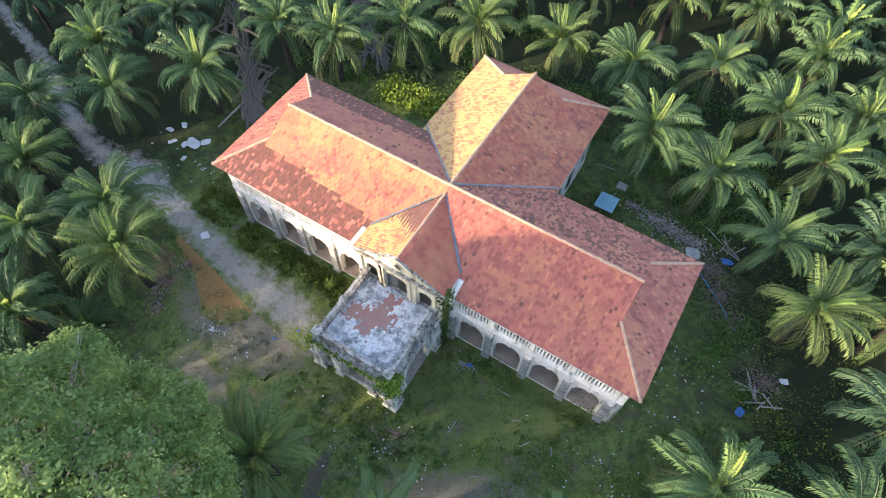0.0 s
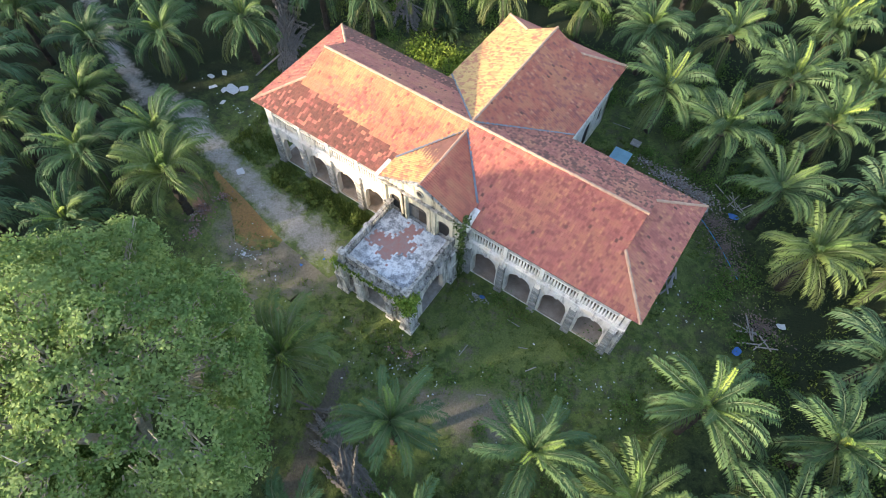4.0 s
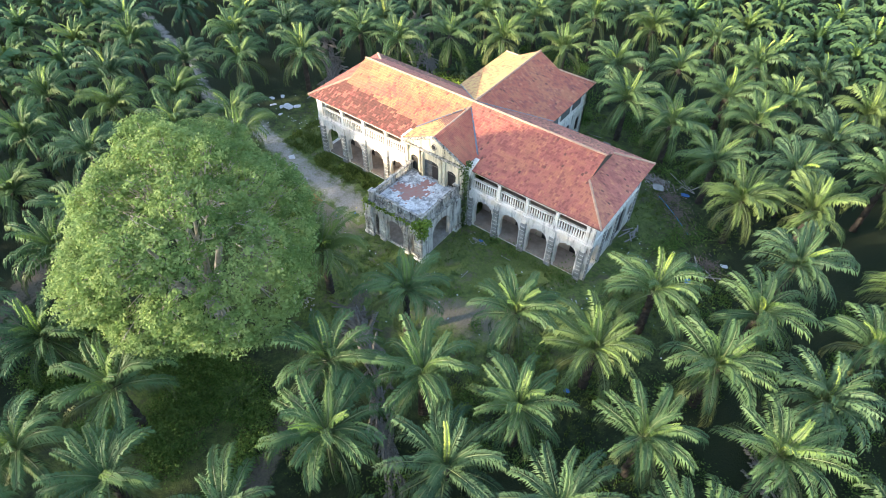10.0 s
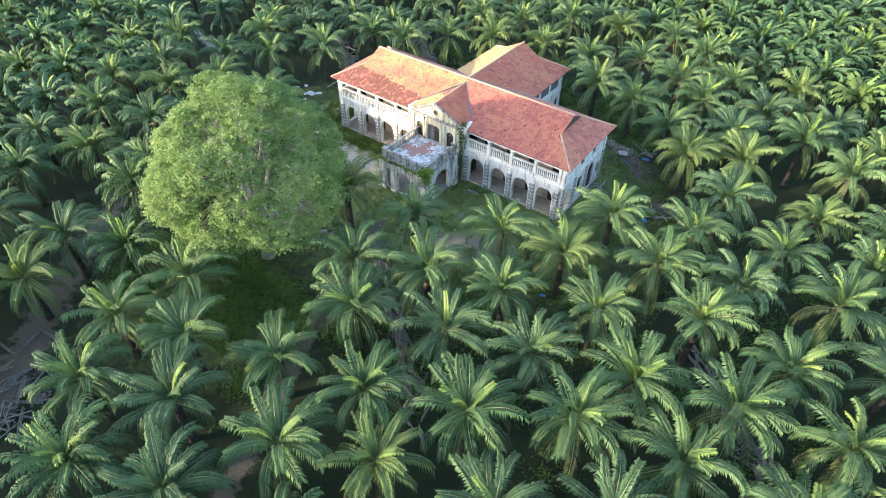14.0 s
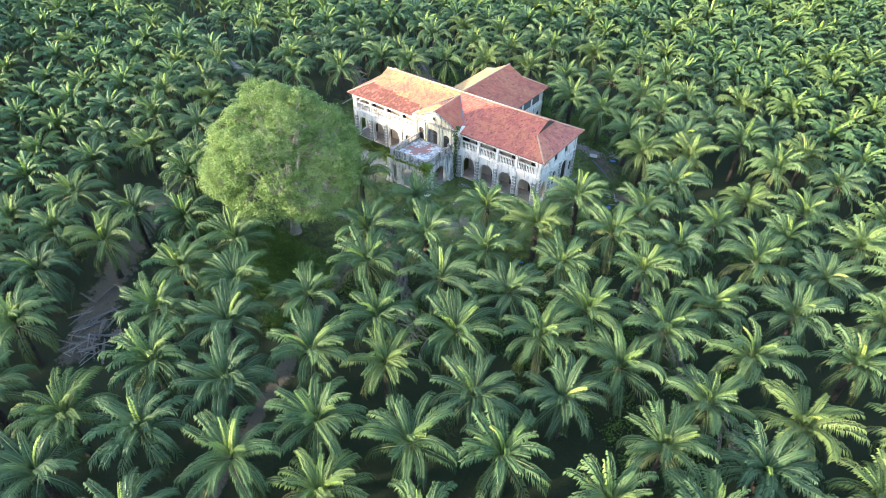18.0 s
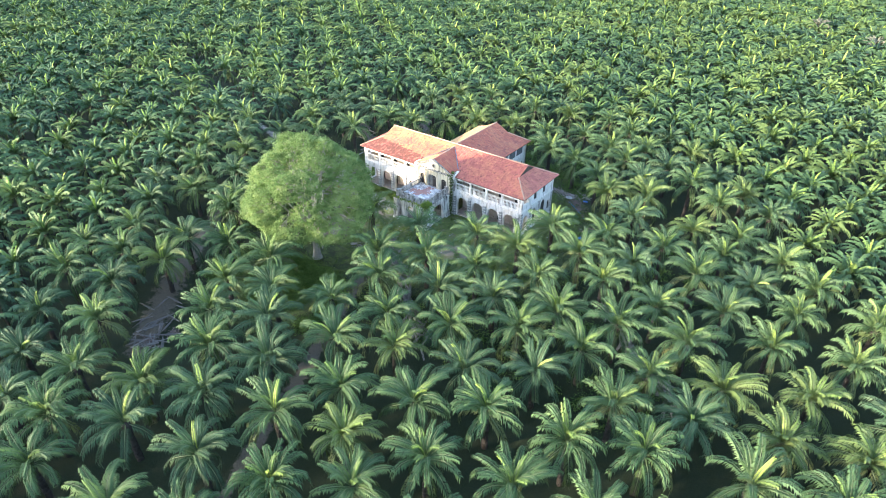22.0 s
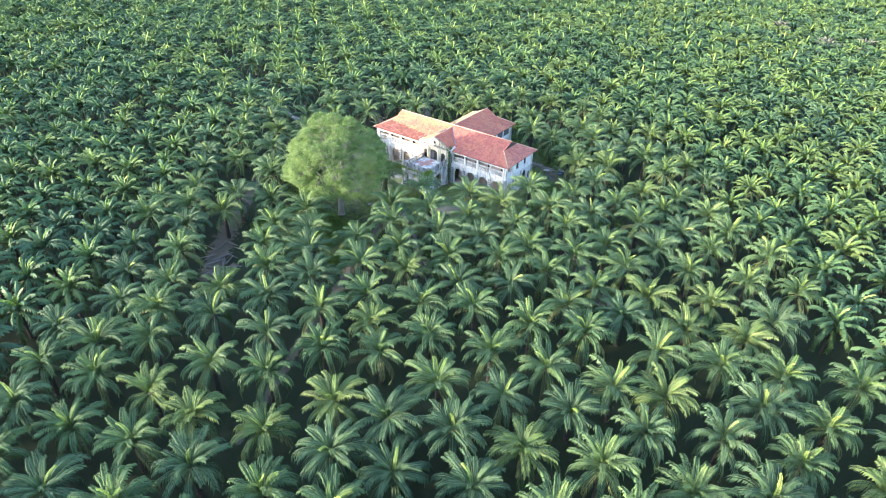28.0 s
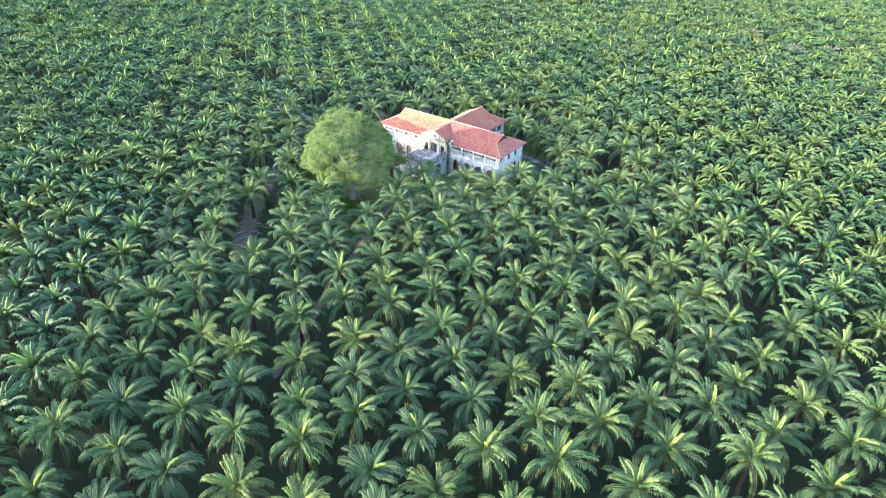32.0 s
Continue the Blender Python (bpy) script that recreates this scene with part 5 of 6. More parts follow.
            h = math.sqrt(1 - z * z)
            e = np.array((h * math.cos(g), h * math.sin(g), z))
            if e @ d < -0.25 or rs.random() < 0.17:
                continue
            p = at + e * big * rs.uniform(0.82, 1.10) * np.array((1, 1, 0.9))
            if any(np.linalg.norm(p - q) < r * 0.86 for k, (q, _, r) in enumerate(lobes) if k != i):
                continue
            leaves = int(rs.integers(44, 70))
            size = rs.uniform(0.34, 0.62)
            q = rs.normal(size=(leaves, 3)) * np.array((size, size, size * 0.55)) * 0.62 + p
            ax = rs.normal(size=(leaves, 3)) * 0.6 + e * 0.5 + np.array((0, 0, 0.6))
            ax /= np.linalg.norm(ax, axis=1, keepdims=True)
            u = np.cross(ax, rs.normal(size=(leaves, 3)))
            u /= np.linalg.norm(u, axis=1, keepdims=True)
            w = np.cross(ax, u)
            g = rs.uniform(0.075, 0.145, size=(leaves, 1))
            tones.append(np.repeat(np.clip(rs.uniform(0.05, 0.95) + rs.normal(0, 0.10, leaves), 0, 1), 4))
            V.append(np.stack([q - u * g * 1.3, q + w * g * 0.75, q + u * g * 1.3, q - w * g * 0.75], 1).reshape(-1, 3))
    V = np.concatenate(V)
    F = np.arange(len(V)).reshape(-1, 4)
    me = bpy.data.meshes.new("crown")
    me.vertices.add(len(V))
    me.vertices.foreach_set("co", V.astype(np.float32).ravel())
    me.loops.add(len(V))
    me.loops.foreach_set("vertex_index", F.astype(np.int32).ravel())
    me.polygons.add(len(F))
    me.polygons.foreach_set("loop_start", np.arange(0, len(V), 4, dtype=np.int32))
    me.materials.append(M_LEAF)
    me.update(calc_edges=True)
    toned(me, np.concatenate(tones))
    part("crown", me, None, tree, "dense dome of small bright green leaves")


build_tree()


# ---- low growth ----
def leaf_cloud(name, spots, material, label, category, seed, size=(0.08, 0.16), kind=""):
    """Leaves scattered round spots of (x, y, z, radius, number)."""
    rs = np.random.default_rng(seed)
    V = []
    for x, y, z, r, m in spots:
        q = rs.normal(size=(m, 3)) * np.array((r, r, r)) * 0.5 + (x, y, z)
        q[:, 2] = np.maximum(q[:, 2], 0.03)
        ax = rs.normal(size=(m, 3)) + (0, 0, 0.8)
        ax /= np.linalg.norm(ax, axis=1, keepdims=True)
        u = np.cross(ax, rs.normal(size=(m, 3)))
        u /= np.linalg.norm(u, axis=1, keepdims=True)
        w = np.cross(ax, u)
        h = rs.uniform(*size, size=(m, 1))
        V.append(np.stack([q - u * h * 1.2, q + w * h * 0.8, q + u * h * 1.2, q - w * h * 0.8], 1).reshape(-1, 3))
    V = np.concatenate(V)
    ob = new(name, mesh_of(name, V, np.arange(len(V)).reshape(-1, 4).tolist(), [material]))
    return tagged(ob, label, category, kind=kind)


def blades(name, count, region, height, label, seed):
    """Tufts of grass blades where region(x, y) gives a density."""
    rs = np.random.default_rng(seed)
    V, F = [], []
    while len(F) < count:
        x, y = rs.uniform(-34, 40), rs.uniform(-38, 34)
        d = region(x, y)
        if rs.random() > d:
            continue
        for _ in range(7):
            px, py = x + rs.normal(0, 0.16), y + rs.normal(0, 0.16)
            a, h = rs.uniform(0, 6.28), height * rs.uniform(0.5, 1.2) * (0.5 + d)
            lean = rs.uniform(0.1, 0.7) * h
            w = 0.05 + 0.05 * rs.random()
            k = len(V)
            V += [(px - w * math.sin(a), py + w * math.cos(a), -0.02), (px + w * math.sin(a), py - w * math.cos(a), -0.02), (px + lean * math.cos(a), py + lean * math.sin(a), h)]
            F.append((k, k + 1, k + 2))
    tagged(new(name, mesh_of(name, V, F, [M_WEED])), label, "grass", kind="stuff")


def lawn(x, y):
    if (-21.6 < x < 21.6 and 0.2 < y < 14) or (-7 < x < 7 and 13 < y < 27.4) or (-4.8 < x < 4.6 and -8.9 < y < 0.3):
        return 0
    if min(off_line(x, y, (-36, -0.4), (-18, -5.2)), off_line(x, y, (-18, -5.2), (-7, -7.5))) < 2.2:
        return 0.0
    return max(0.0, 0.45 + 1.1 * noise.noise((x * 0.13, y * 0.13, 3))) * 0.8


def hedge(x, y):
    patch = noise.noise((x * 0.45, y * 0.45, 1))
    if -20.5 < x < -5.2 and -4.2 < y < -0.1:
        return max(0.0, 0.75 + 0.9 * patch - 0.16 * abs(y) * abs(y) / 2)
    if -27.5 < x < -22 and -2 < y < 6:
        return 0.25 + 0.5 * patch
    if 7.5 < x < 20.5 and -1.2 < y < -0.1:
        return 0.12 + 0.3 * patch
    if -22 < x < -7.5 and 14.4 < y < 21:
        return 0.4 + 0.5 * noise.noise((x * 0.25, y * 0.25, 7))
    return 0


blades("grass", 70000, lawn, 0.18, "short green grass around the house", 4)
blades("weeds", 24000, hedge, 0.34, "tall dark green weeds along the house walls", 6)
leaf_cloud("shrub", [(-19.5 + 1.25 * k, -1.6 - 0.7 * (k % 3) * 0.6, 0.22 + 0.2 * (k % 2), 0.75 - 0.2 * (k % 3), 130) for k in range(12)], M_WEED, "dense dark green shrubs along the west front", "shrub", 15, (0.07, 0.15), "stuff")
leaf_cloud("shrub", [(-19 + 2.1 * (k % 5) + 0.5 * (k // 5), 24.0 + 2.0 * (k // 5), 0.5, 1.2, 210) for k in range(10)], M_VINE, "bright green overgrown shrubs behind the house", "shrub", 16, (0.10, 0.22), "stuff")
leaf_cloud("creeper", [(4.2, -8.3, 4.2 + 0.45 * k, 0.6, 130) for k in range(5)] + [(4.0, -8.2, 5.8, 0.8, 220), (3.5, -8.4, 5.3, 0.6, 130), (2.8, -8.3, 5.2, 0.4, 70), (4.3, -7.4, 5.5, 0.55, 110)], M_VINE, "yellow-green creeper hanging over the portico corner", "creeper", 17)
leaf_cloud("creeper", [(4.85, -0.75, 0.6 + 0.75 * k, 0.36, 34) for k in range(12)] + [(4.6, -0.6, 9.6, 0.7, 120), (4.9, -0.3, 10.1, 0.45, 60)], M_FERN, "dark green creeper climbing the pavilion corner", "creeper", 18)
leaf_cloud("creeper", [(-4.5, -8.3, 3.8 + 0.5 * k, 0.4, 50) for k in range(4)] + [(-4.2 + 0.52 * k, -8.4, 5.0 + 0.12 * (k % 3), 0.24, 26) for k in range(13)], M_VINE, "thin creeper along the portico cornice", "creeper", 19)


def cover(seed, n, x0, x1, y0, y1):
    """Spots for low plants between the palm rows."""
    rs = random.Random(seed)
    out = []
    while len(out) < n:
        x, y = rs.uniform(x0, x1), rs.uniform(y0, y1)
        if noise.noise((x * 0.16, y * 0.16, 5)) > -0.05 and min(off_line(x, y, *l) for l in LANES) > 2:
            out.append((x, y, rs.uniform(0.05, 0.25), rs.uniform(0.8, 1.9), rs.randrange(110, 190)))
    return out


leaf_cloud("undergrowth", cover(21, 330, -20, 8, -46, -32), M_COVER, "low green undergrowth between the palm rows", "undergrowth", 22, (0.06, 0.13), "stuff")
leaf_cloud("undergrowth", cover(23, 240, -30, 30, 24, 46), M_COVER, "low green undergrowth behind the house", "undergrowth", 24, (0.06, 0.13), "stuff")
leaf_cloud("undergrowth", cover(25, 200, 8, 60, -36, 20), M_COVER, "low green undergrowth under the palms", "undergrowth", 26, (0.06, 0.13), "stuff")


# ---- clutter in the yard ----
M_WHITE = plain("white_board", (0.78, 0.80, 0.82), (0.55, 0.57, 0.60), 2.0, 0.7, 0.2, True)
M_BLUE = plain("blue_plastic", (0.04, 0.20, 0.55), (0.02, 0.10, 0.32), 3.0, 0.45, 0.2)
M_YELLOW = plain("yellow_plastic", (0.65, 0.55, 0.15), (0.4, 0.33, 0.1), 3.0, 0.5, 0.1)
M_CYAN = plain("blue_pipe_plastic", (0.05, 0.32, 0.52), (0.03, 0.2, 0.36), 3.0, 0.4, 0.1)
M_PANEL = plain("grey_blue_sheet", (0.26, 0.50, 0.60), (0.18, 0.36, 0.45), 1.5, 0.5, 0.1)


def mixed(name, tones):
    """Broken pieces, each of its own colour."""
    m, n, l, b = shader(name, 0.95)
    c = ramp(n, l, island(n), [(i / (len(tones) - 1), t) for i, t in enumerate(tones)])
    l.new(blend(n, l, 0.35, c, ramp(n, l, noise_node(n, l, place(n, l), 9.0), [(0.3, (0.05, 0.045, 0.04)), (0.7, (0.5, 0.47, 0.44))])), b.inputs["Base Color"])
    return m


M_RUBBLE_G = mixed("mixed_rubble", [(0.10, 0.08, 0.07), (0.40, 0.38, 0.35), (0.22, 0.14, 0.11), (0.55, 0.53, 0.50), (0.14, 0.11, 0.09), (0.32, 0.21, 0.165), (0.46, 0.43, 0.40)])
M_RUBBLE = mixed("brick_rubble", [(0.09, 0.07, 0.06), (0.32, 0.13, 0.10), (0.20, 0.10, 0.08), (0.44, 0.22, 0.17), (0.14, 0.09, 0.08), (0.42, 0.38, 0.36)])
M_BRUSH = mixed("dry_leaf_litter", [(0.05, 0.035, 0.03), (0.20, 0.11, 0.085), (0.10, 0.065, 0.05), (0.28, 0.16, 0.12), (0.07, 0.05, 0.04)])
M_ASHWOOD = plain("bleached_wood", (0.42, 0.40, 0.37), (0.20, 0.19, 0.17), 3.0, 0.9, 0.4, True)
M_DEADFROND = plain("grey_dead_frond", (0.29, 0.27, 0.245), (0.12, 0.11, 0.098), 3.0, 0.9, 0.2, True)


def chunks(name, spots, size, material, label, category, seed, flat=0.6, kind="stuff"):
    """Loose broken pieces over spots of (x, y, radius x, radius y, height, number), as one heap."""
    rs = random.Random(seed)
    V, F = [], []
    for x, y, rx, ry, h, m in spots:
        for _ in range(m):
            a, r = rs.uniform(0, 6.28), abs(rs.gauss(0, 0.62))
            px, py = x + rx * r * math.cos(a), y + ry * r * math.sin(a)
            pz = max(0, h * (1 - r * r)) * rs.random() + 0.03
            s = [size * rs.uniform(0.4, 1.2), size * rs.uniform(0.3, 0.9), size * flat * rs.uniform(0.3, 1.0)]
            q = Euler((rs.uniform(-0.5, 0.5), rs.uniform(-0.5, 0.5), rs.uniform(0, 6.28)))
            k = len(V)
            for sz in (-0.5, 0.5):
                for sx, sy in ((-0.5, -0.5), (0.5, -0.5), (0.5, 0.5), (-0.5, 0.5)):
                    v = Vector((s[0] * sx * rs.uniform(0.8, 1.1), s[1] * sy * rs.uniform(0.8, 1.1), s[2] * sz))
                    v.rotate(q)
                    V.append((px + v.x, py + v.y, pz + v.z))
            for f in ((3, 2, 1, 0), (4, 5, 6, 7), (0, 1, 5, 4), (1, 2, 6, 5), (2, 3, 7, 6), (3, 0, 4, 7)):
                F.append(tuple(k + i for i in f))
    return tagged(new(name, mesh_of(name, V, F, [material])), label, category, kind=kind)


def plank(x, y, heading, long, wide=0.16, thick=0.05, z=0.05, tilt=0.0, material=None, label="loose bleached timber plank on the grass", name="plank"):
    bm = boxes((-long / 2, long / 2, -wide / 2, wide / 2, -thick / 2, thick / 2))
    bmesh.ops.bevel(bm, geom=bm.edges[:], offset=min(thick, wide) * 0.15, segments=1, affect="EDGES")
    ob = part(name, bm, material or M_ASHWOOD, None, label)
    ob.matrix_basis = pose(x, y, z + abs(math.sin(radians(tilt))) * long / 2, 0, tilt, heading)
    return tagged(ob, label, name)


def sheet(name, x, y, w, d, heading, material, label, category, seed, z=0.05):
    """A broken board or crumpled sheet with an uneven outline."""
    rs = random.Random(seed)
    bm = bmesh.new()
    n = 9
    rim = []
    for k in range(n):
        a = 2 * math.pi * k / n
        r = rs.uniform(0.75, 1.15)
        rim.append((w / 2 * r * math.copysign(abs(math.cos(a)) ** 0.6, math.cos(a)), d / 2 * r * math.copysign(abs(math.sin(a)) ** 0.6, math.sin(a)), rs.uniform(0, 0.10)))
    top, low = [bm.verts.new((p[0], p[1], p[2] + 0.03)) for p in rim], [bm.verts.new(p) for p in rim]
    c = bm.verts.new((0, 0, rs.uniform(0.06, 0.16)))
    for k in range(n):
        j = (k + 1) % n
        bm.faces.new((top[k], top[j], c))
        bm.faces.new((low[k], low[j], top[j], top[k]))
    bm.faces.new(low[::-1])
    ob = part(name, bm, material, None, label)
    ob.matrix_basis = pose(x, y, z - 0.03, 0, 0, heading)
    return tagged(ob, label, category)


for k, (x, y, w, d) in enumerate([(-33.6, 5.0, 2.1, 1.5), (-32.6, 6.0, 1.3, 0.9), (-34.4, 4.4, 0.9, 0.8), (-36.6, 6.6, 1.1, 0.7), (-37.6, 5.2, 1.0, 0.7), (-36.0, 4.0, 1.1, 0.6), (-33.0, 2.8, 0.8, 0.6), (-23.5, -3.8, 1.2, 0.9)]):
    sheet("white_board", x, y, w, d, k * 47, M_WHITE, "broken white board lying on the grass", "board", 60 + k)
tagged_group = [o for o in scene.objects if o.name.startswith("white_board")]
for o in tagged_group:
    tagged(o, group="white boards on the grass")
# fallen pole and dead trunks
bm = bmesh.new()
tube(bm, [(-32.9, 8.6, 0.12), (-33.0, 11, 0.16), (-33.1, 13.8, 0.14)], [0.11, 0.13, 0.15], 8)
tagged(part("fallen_pole", bm, M_ASHWOOD, None), "grey fallen pole on the grass", "pole")


def windrow(line, width, count, seed, label):
    """Cut fronds stacked in a long row between the palms."""
    rs = random.Random(seed)
    V, F, base = [], [], 0
    pts = [Vector(p) for p in line]
    for k in range(count):
        i = rs.randrange(len(pts) - 1)
        a, b = pts[i], pts[i + 1]
        p = a.lerp(b, rs.random())
        d = (b - a).normalized()
        v, f, s = frond_shape(rs.uniform(2.6, 4.4), rs.uniform(0, 5), rs.uniform(4, 12), 12, seed * 100 + k, True, rs.uniform(-14, 14), 0.10)
        v = turn_z(v, math.atan2(d.y, d.x) + rs.gauss(0, 0.35) + (math.pi if rs.random() < 0.5 else 0))
        off = rs.gauss(0, width * 0.38)
        F += [tuple(q + base for q in face) for face in f]
        V.append(v + (p.x - d.y * off, p.y + d.x * off, 0.08 + 0.5 * rs.random() * max(0, 1 - abs(off) / width)))
        base += len(v)
    V = np.concatenate(V)
    V[:, 2] = np.maximum(V[:, 2], 0.02)
    tagged(new("frond_windrow", mesh_of("frond_windrow", V, F, [M_DEADFROND])), label, "dead fronds", kind="stuff")


windrow([(-23.8, 29.4), (-29.2, 33.7), (-36.8, 42.3)], 1.3, 150, 3, "grey stacked row of cut dead fronds behind the house")
windrow([(-30.6, 12.6), (-35.5, 17.0), (-47.3, 26.5)], 1.1, 150, 4, "grey stacked row of cut dead fronds west of the house")
windrow([(5.0, -20.6), (8.2, -22.2), (16.7, -29.8), (26, -38)], 0.9, 120, 5, "grey stacked row of cut dead fronds between front palms")
windrow([(45.3, -10.1), (54.7, -20.0), (62.0, -25.3)], 0.8, 80, 6, "grey stacked row of cut dead fronds between east palms")
chunks("plaster_scraps", [(-15.3, -11.4, 1.2, 0.9, 0.03, 55)], 0.15, M_WHITE, "pale splash of broken plaster on the earth", "plaster", 38, 0.15)
for k, (x, y, m, c) in enumerate(((-9.5, -9.0, "blue", 0.35), (-8.0, -7.1, "blue", 0.3), (-10.0, -8.4, "yellow", 0.28), (-8.6, -6.2, "yellow", 0.25))):
    sheet(m + "_scrap", x, y, c, c * 0.8, 40 * k, M_BLUE if m == "blue" else M_YELLOW, m + " plastic scrap lying on the bare earth", "plastic scrap", 130 + k)
# young palms without a trunk
for x, y, s, k in ((-17.9, 29.7, 0.52, 2), (-25.7, -17.6, 0.62, 4), (1.5, -34.0, 0.4, 1), (24.5, 30.5, 0.45, 3)):
    ob = tagged(new("young_palm"), "young bright green palm growing from the ground", "palm tree")
    part("crown", CROWNS[k], None, ob)
    ob.matrix_basis = pose(x, y, 0.05, 0, 0, 90 * k) @ Matrix.Scale(s, 4)
# heaps of broken things
chunks("rubble_heap", [(14.2, 24.5, 1.6, 0.7, 0.2, 130), (16.6, 24.0, 1.8, 1.1, 0.4, 260), (19.0, 23.7, 2.2, 1.3, 0.5, 420), (21.6, 23.2, 2.0, 1.3, 0.5, 340)], 0.24, M_RUBBLE_G, "grey heap of broken roof boards and rubble", "rubble", 31, 0.25)
chunks("brush_heap", [(23.8, 21.0, 2.3, 1.9, 0.4, 520), (26.0, 18.6, 2.0, 2.1, 0.35, 430), (27.8, 16.4, 1.3, 1.7, 0.25, 240)], 0.17, M_BRUSH, "brown heap of dry leaves and litter", "litter", 32, 0.3)
chunks("brush_heap", [(32.5, 11.7, 2.1, 1.8, 0.55, 620)], 0.17, M_BRUSH, "brown heap of dry palm litter", "litter", 33, 0.3)
chunks("rubble_heap", [(-22.9, -10.2, 1.1, 1.9, 0.35, 170), (-21.6, -12.6, 0.9, 1.1, 0.2, 70), (-22.5, -7.5, 0.9, 1.0, 0.2, 60)], 0.22, M_RUBBLE, "scattered red brick rubble on bare earth", "rubble", 34, 0.6)
chunks("rubble_heap", [(5.6, -10.3, 1.2, 0.9, 0.15, 90), (3.6, -11.0, 1.0, 0.6, 0.1, 30)], 0.16, M_RUBBLE, "scattered brick rubble by the portico", "rubble", 35, 0.6)
chunks("rubble_heap", [(7.6, -1.5, 1.5, 0.7, 0.15, 45), (-2.6, -21.4, 1.6, 1.2, 0.25, 60)], 0.20, M_STONE, "small grey rubble and rubbish on the grass", "rubble", 36, 0.5)
chunks("litter", [(6, -12, 14, 6, 0.02, 70), (22, -3, 8, 5, 0.02, 40), (16, 20, 8, 5, 0.02, 60), (-14, -11, 7, 5, 0.02, 36), (-30, 3, 8, 6, 0.02, 36), (26, 8, 5, 8, 0.02, 40)], 0.18, M_WHITE, "scraps of white paper and plaster on the grass", "litter", 37, 0.2)
rs = random.Random(41)
for k in range(9):
    plank(32.3 + rs.uniform(-1.4, 1.6), 9.9 + rs.uniform(-0.9, 0.9), rs.uniform(0, 180), rs.uniform(1.2, 2.6), 0.13, 0.06, 0.12 + 0.07 * k, rs.uniform(-8, 8), None, "bleached timber piece thrown on a litter heap")
for k in range(7):
    plank(24.6 + rs.uniform(-1.6, 1.8), 24.6 + rs.uniform(-1.0, 0.8), rs.uniform(0, 180), rs.uniform(1.4, 2.8), 0.12, 0.06, 0.08 + 0.06 * k, rs.uniform(-10, 10), None, "bleached timber piece thrown on a rubble heap")
for k in range(8):
    plank(22.3 + rs.uniform(-0.5, 0.7), 11.0 + rs.uniform(-1.6, 1.6), rs.uniform(60, 120), rs.uniform(1.6, 2.6), 0.18, 0.05, 0.10 + 0.06 * k, rs.uniform(4, 14), None, "grey boards heaped against the end wall")
for k in range(7):
    plank(3.2 + rs.uniform(-2.6, 2.6), -19.6 + rs.uniform(-1.0, 1.0), rs.uniform(10, 50), rs.uniform(2.4, 4.4), 0.2, 0.07, 0.07 + 0.07 * k, 0, M_WOOD, "grey timber beam in a stack beside the palms")
for k, (x, y) in enumerate(((14.2, -3.6), (15.9, -5.0), (9.6, -7.1), (18.2, -4.4), (19.4, -8.4), (12.1, -1.9), (13.4, -9.8))):
    plank(x, y, 25 + 31 * k, 0.9 + 0.25 * (k % 3), 0.10, 0.04)
sheet("blue_sheet", 8.0, -1.3, 0.6, 0.45, 20, M_BLUE, "crumpled blue plastic sheet on the grass", "plastic sheet", 81)
sheet("blue_sheet", 31.4, 8.0, 1.0, 0.8, 70, M_BLUE, "crumpled blue plastic sheet beside a litter heap", "plastic sheet", 82)
sheet("blue_sheet", 25.4, 23.0, 1.3, 0.8, 10, M_BLUE, "crumpled blue plastic sheet beside a rubble heap", "plastic sheet", 83)
sheet("blue_sheet", 26.9, -13.7, 0.7, 0.5, 10, M_BLUE, "crumpled blue plastic sheet under the palms", "plastic sheet", 84)
sheet("grey_board", 21.9, 21.8, 1.7, 1.5, 30, M_STONE, "grey broken board on the rubble", "board", 85, 0.45)
sheet("grey_board", 34.0, 13.0, 0.9, 0.7, 30, M_WHITE, "pale board leaning by the litter heap", "board", 86)
sheet("pale_crate", -3.7, -21.9, 1.5, 1.0, 30, M_ASHWOOD, "pale broken crate on the ground", "crate", 87, 0.2)
# blue pipe on the ground
bm = bmesh.new()
tube(bm, [(22.6, 20.6, 0.06), (23.6, 19.9, 0.07), (25.8, 18.2, 0.06), (28.6, 15.6, 0.06)], [0.055] * 4, 7)
tagged(part("water_pipe", bm, M_CYAN, None), "bright blue plastic water pipe on the grass", "pipe")
# pump stand: a flat roof sheet and a small tank lid on posts
stand_ob = tagged(new("pump_shelter"), "small shelter with a grey-blue sheet roof behind the house", "shelter")
for x in (10.75, 12.35):
    for y in (21.2, 22.9):
        part("post", boxes((x - 0.05, x + 0.05, y - 0.05, y + 0.05, -0.2, 1.75)), M_WOOD, stand_ob)
bm = bmesh.new()
prism(bm, [(10.5, 1.72), (12.6, 1.78), (12.6, 1.82), (10.5, 1.76)], "y", 20.9, 23.1)
part("roof_sheet", bm, M_PANEL, stand_ob, "grey-blue metal roof sheet")
tank = tagged(new("tank_stand"), "small pale lid on a post behind the house", "stand")
part("post", boxes((12.05, 12.15, 25.2, 25.3, -0.2, 1.3)), M_WOOD, tank)
part("lid", boxes((11.55, 12.65, 24.75, 25.75, 1.3, 1.38)), M_ASHWOOD, tank, "pale square lid")
plank(11.6, 24.0, 82, 2.2, 0.08, 0.06, 0.06)
plank(9.3, 28.0, 8, 2.2, 0.10, 0.06, 0.06)
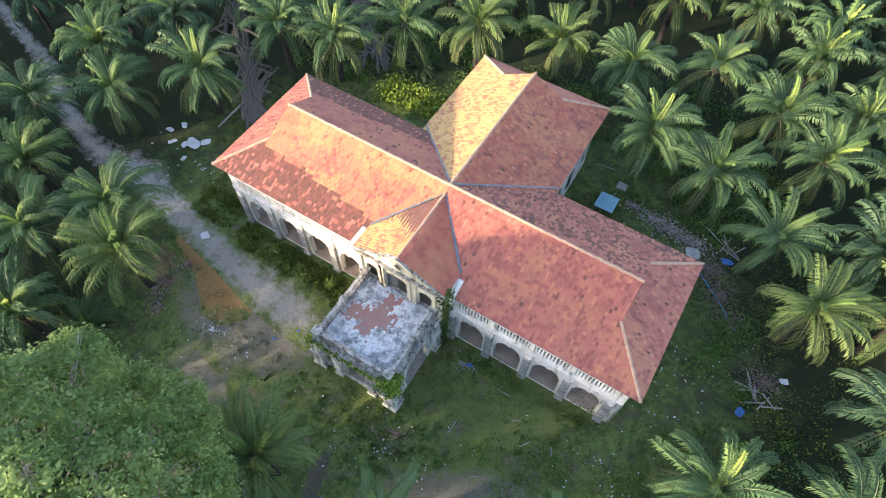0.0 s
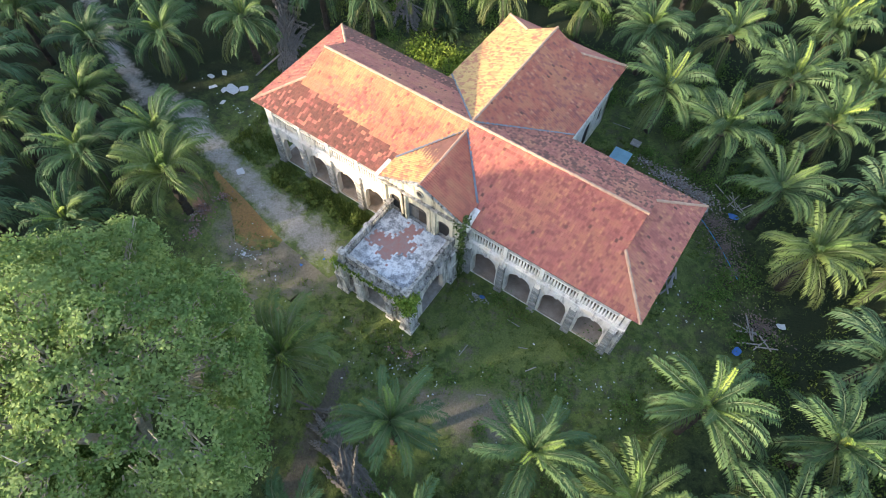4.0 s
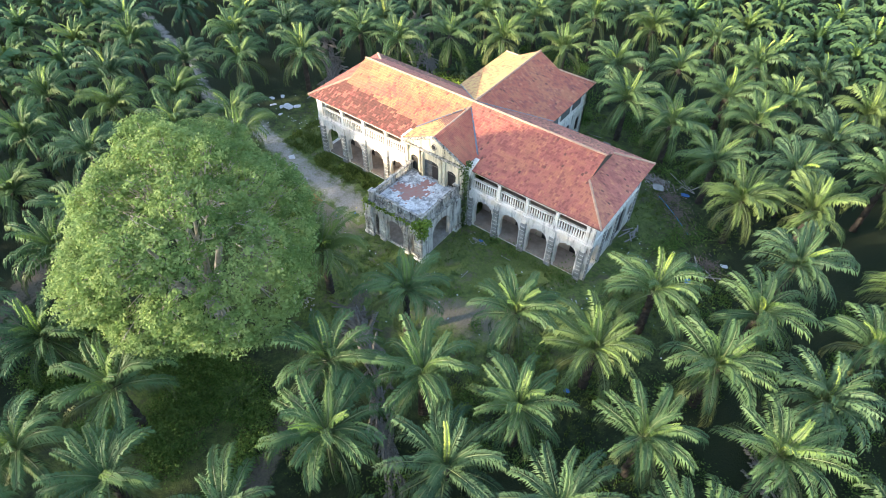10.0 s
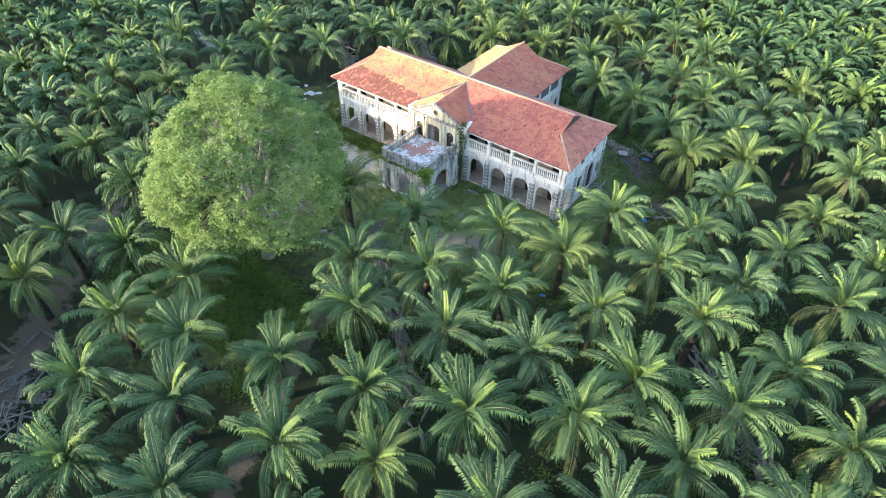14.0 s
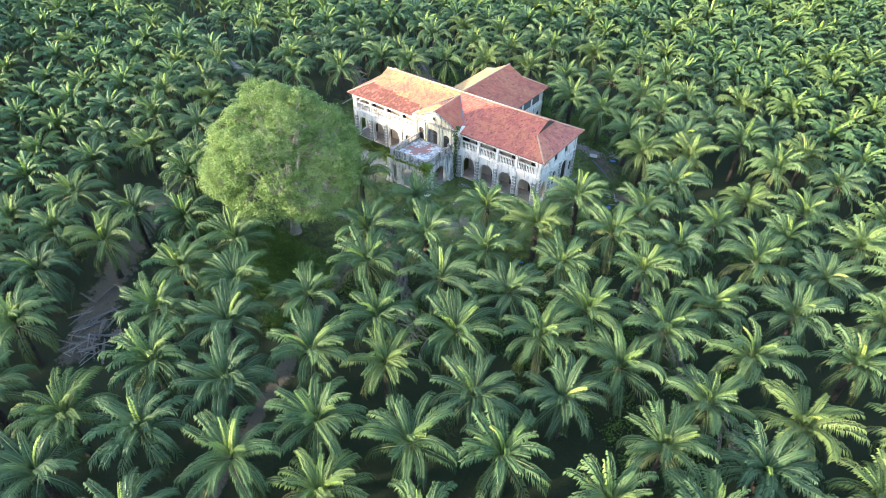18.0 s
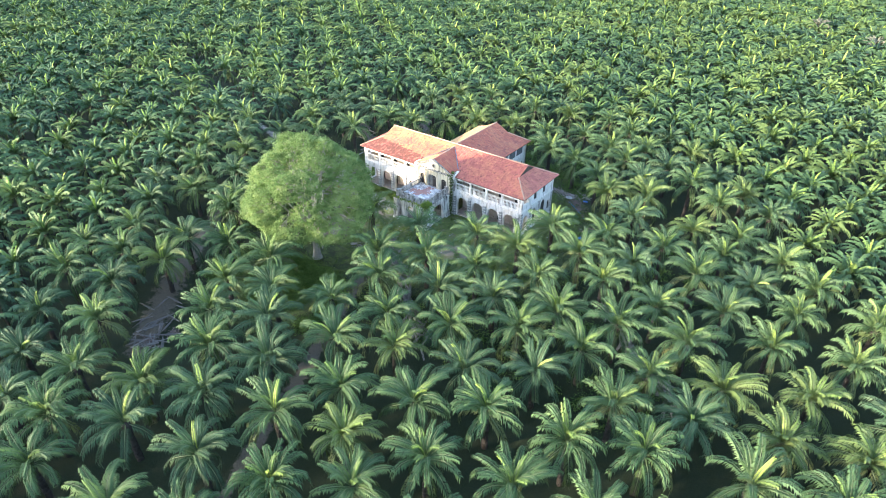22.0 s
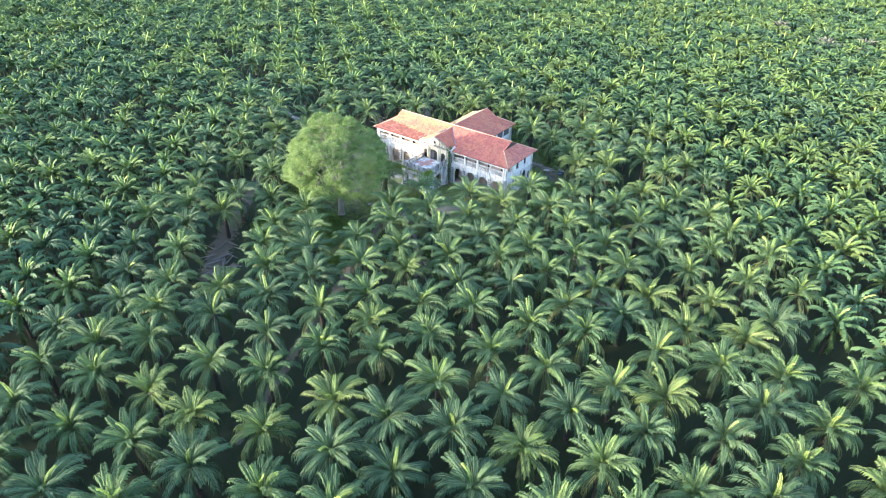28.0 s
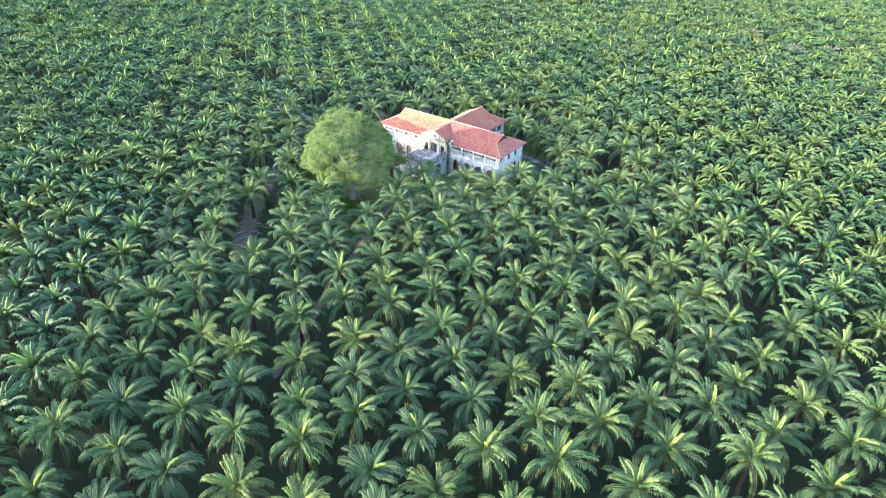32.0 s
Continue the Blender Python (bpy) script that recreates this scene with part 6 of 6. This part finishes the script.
# frond heap on the harvesting path
rs = random.Random(52)
for k in range(26):
    v, f, s = frond_shape(rs.uniform(3.2, 4.6), rs.uniform(3, 9), rs.uniform(4, 14), 14, 900 + k, True, rs.uniform(-10, 10), 0.075)
    x, y = (-13.2 + rs.gauss(0, 1.5), -57.2 + rs.gauss(0, 2.2)) if k % 2 else (-10.4 + rs.gauss(0, 1.3), -61.5 + rs.gauss(0, 1.2))
    ob = new("dead_frond", mesh_of("dead_frond", v, f, [M_DEADFROND, M_DEADFROND], s))
    tagged(ob, "grey dead palm frond thrown on the path", "frond", "dead fronds on the path")
    ob.matrix_basis = pose(x, y, 0.10 + 0.02 * k, 0, 4, rs.uniform(0, 360))
for k in range(22):
    plank(-9.2 + rs.gauss(0, 1.1), -63.2 + rs.gauss(0, 0.9), rs.uniform(0, 180), rs.uniform(1.5, 3.0), 0.09, 0.07, 0.08 + 0.035 * k, rs.uniform(-6, 6), M_ASHWOOD, "pale frond stalk on a heap beside the path", "frond_stalk")
chunks("brush_heap", [(-9.6, -62.6, 2.3, 1.8, 0.5, 220), (-8.6, -59.0, 1.2, 1.0, 0.2, 80)], 0.26, M_BRUSH, "dark heap of rotting palm litter on the path", "litter", 55, 0.3)
# far off: a broad-leaved scrub patch in the rows, and a few dead palms
rs = random.Random(91)
spots = []
for x, y in SCRUB:
    for k in range(9):
        r = rs.uniform(1.8, 3.4)
        spots.append((x + rs.gauss(0, 4.5), y + rs.gauss(0, 4.5), rs.uniform(1.5, 5.0), r, 120))
leaf_cloud("scrub", spots, M_COVER, "patch of broad-leaved scrub among the far palm rows", "scrub", 92, (0.22, 0.45), "stuff")
v, f, sl, tone = crown_arrays(700, 24, 9, False)
withered = mesh_of("crown", v, f, [plain("withered_frond", (0.19, 0.19, 0.135), (0.10, 0.105, 0.07), 1.5, 0.9, 0.0)])
for x, y in DEAD:
    ob = tagged(new("dead_palm"), "withered grey oil palm standing in the plantation", "palm tree", "dead palms")
    part("trunk", TRUNKS[0], None, ob)
    part("crown", withered, None, ob, "withered grey fronds").location = (0, 0, HEART)
    ob.matrix_basis = pose(x, y, 0, 0, 0, rs.uniform(0, 360)) @ Matrix.Scale(rs.uniform(0.9, 1.05), 4)
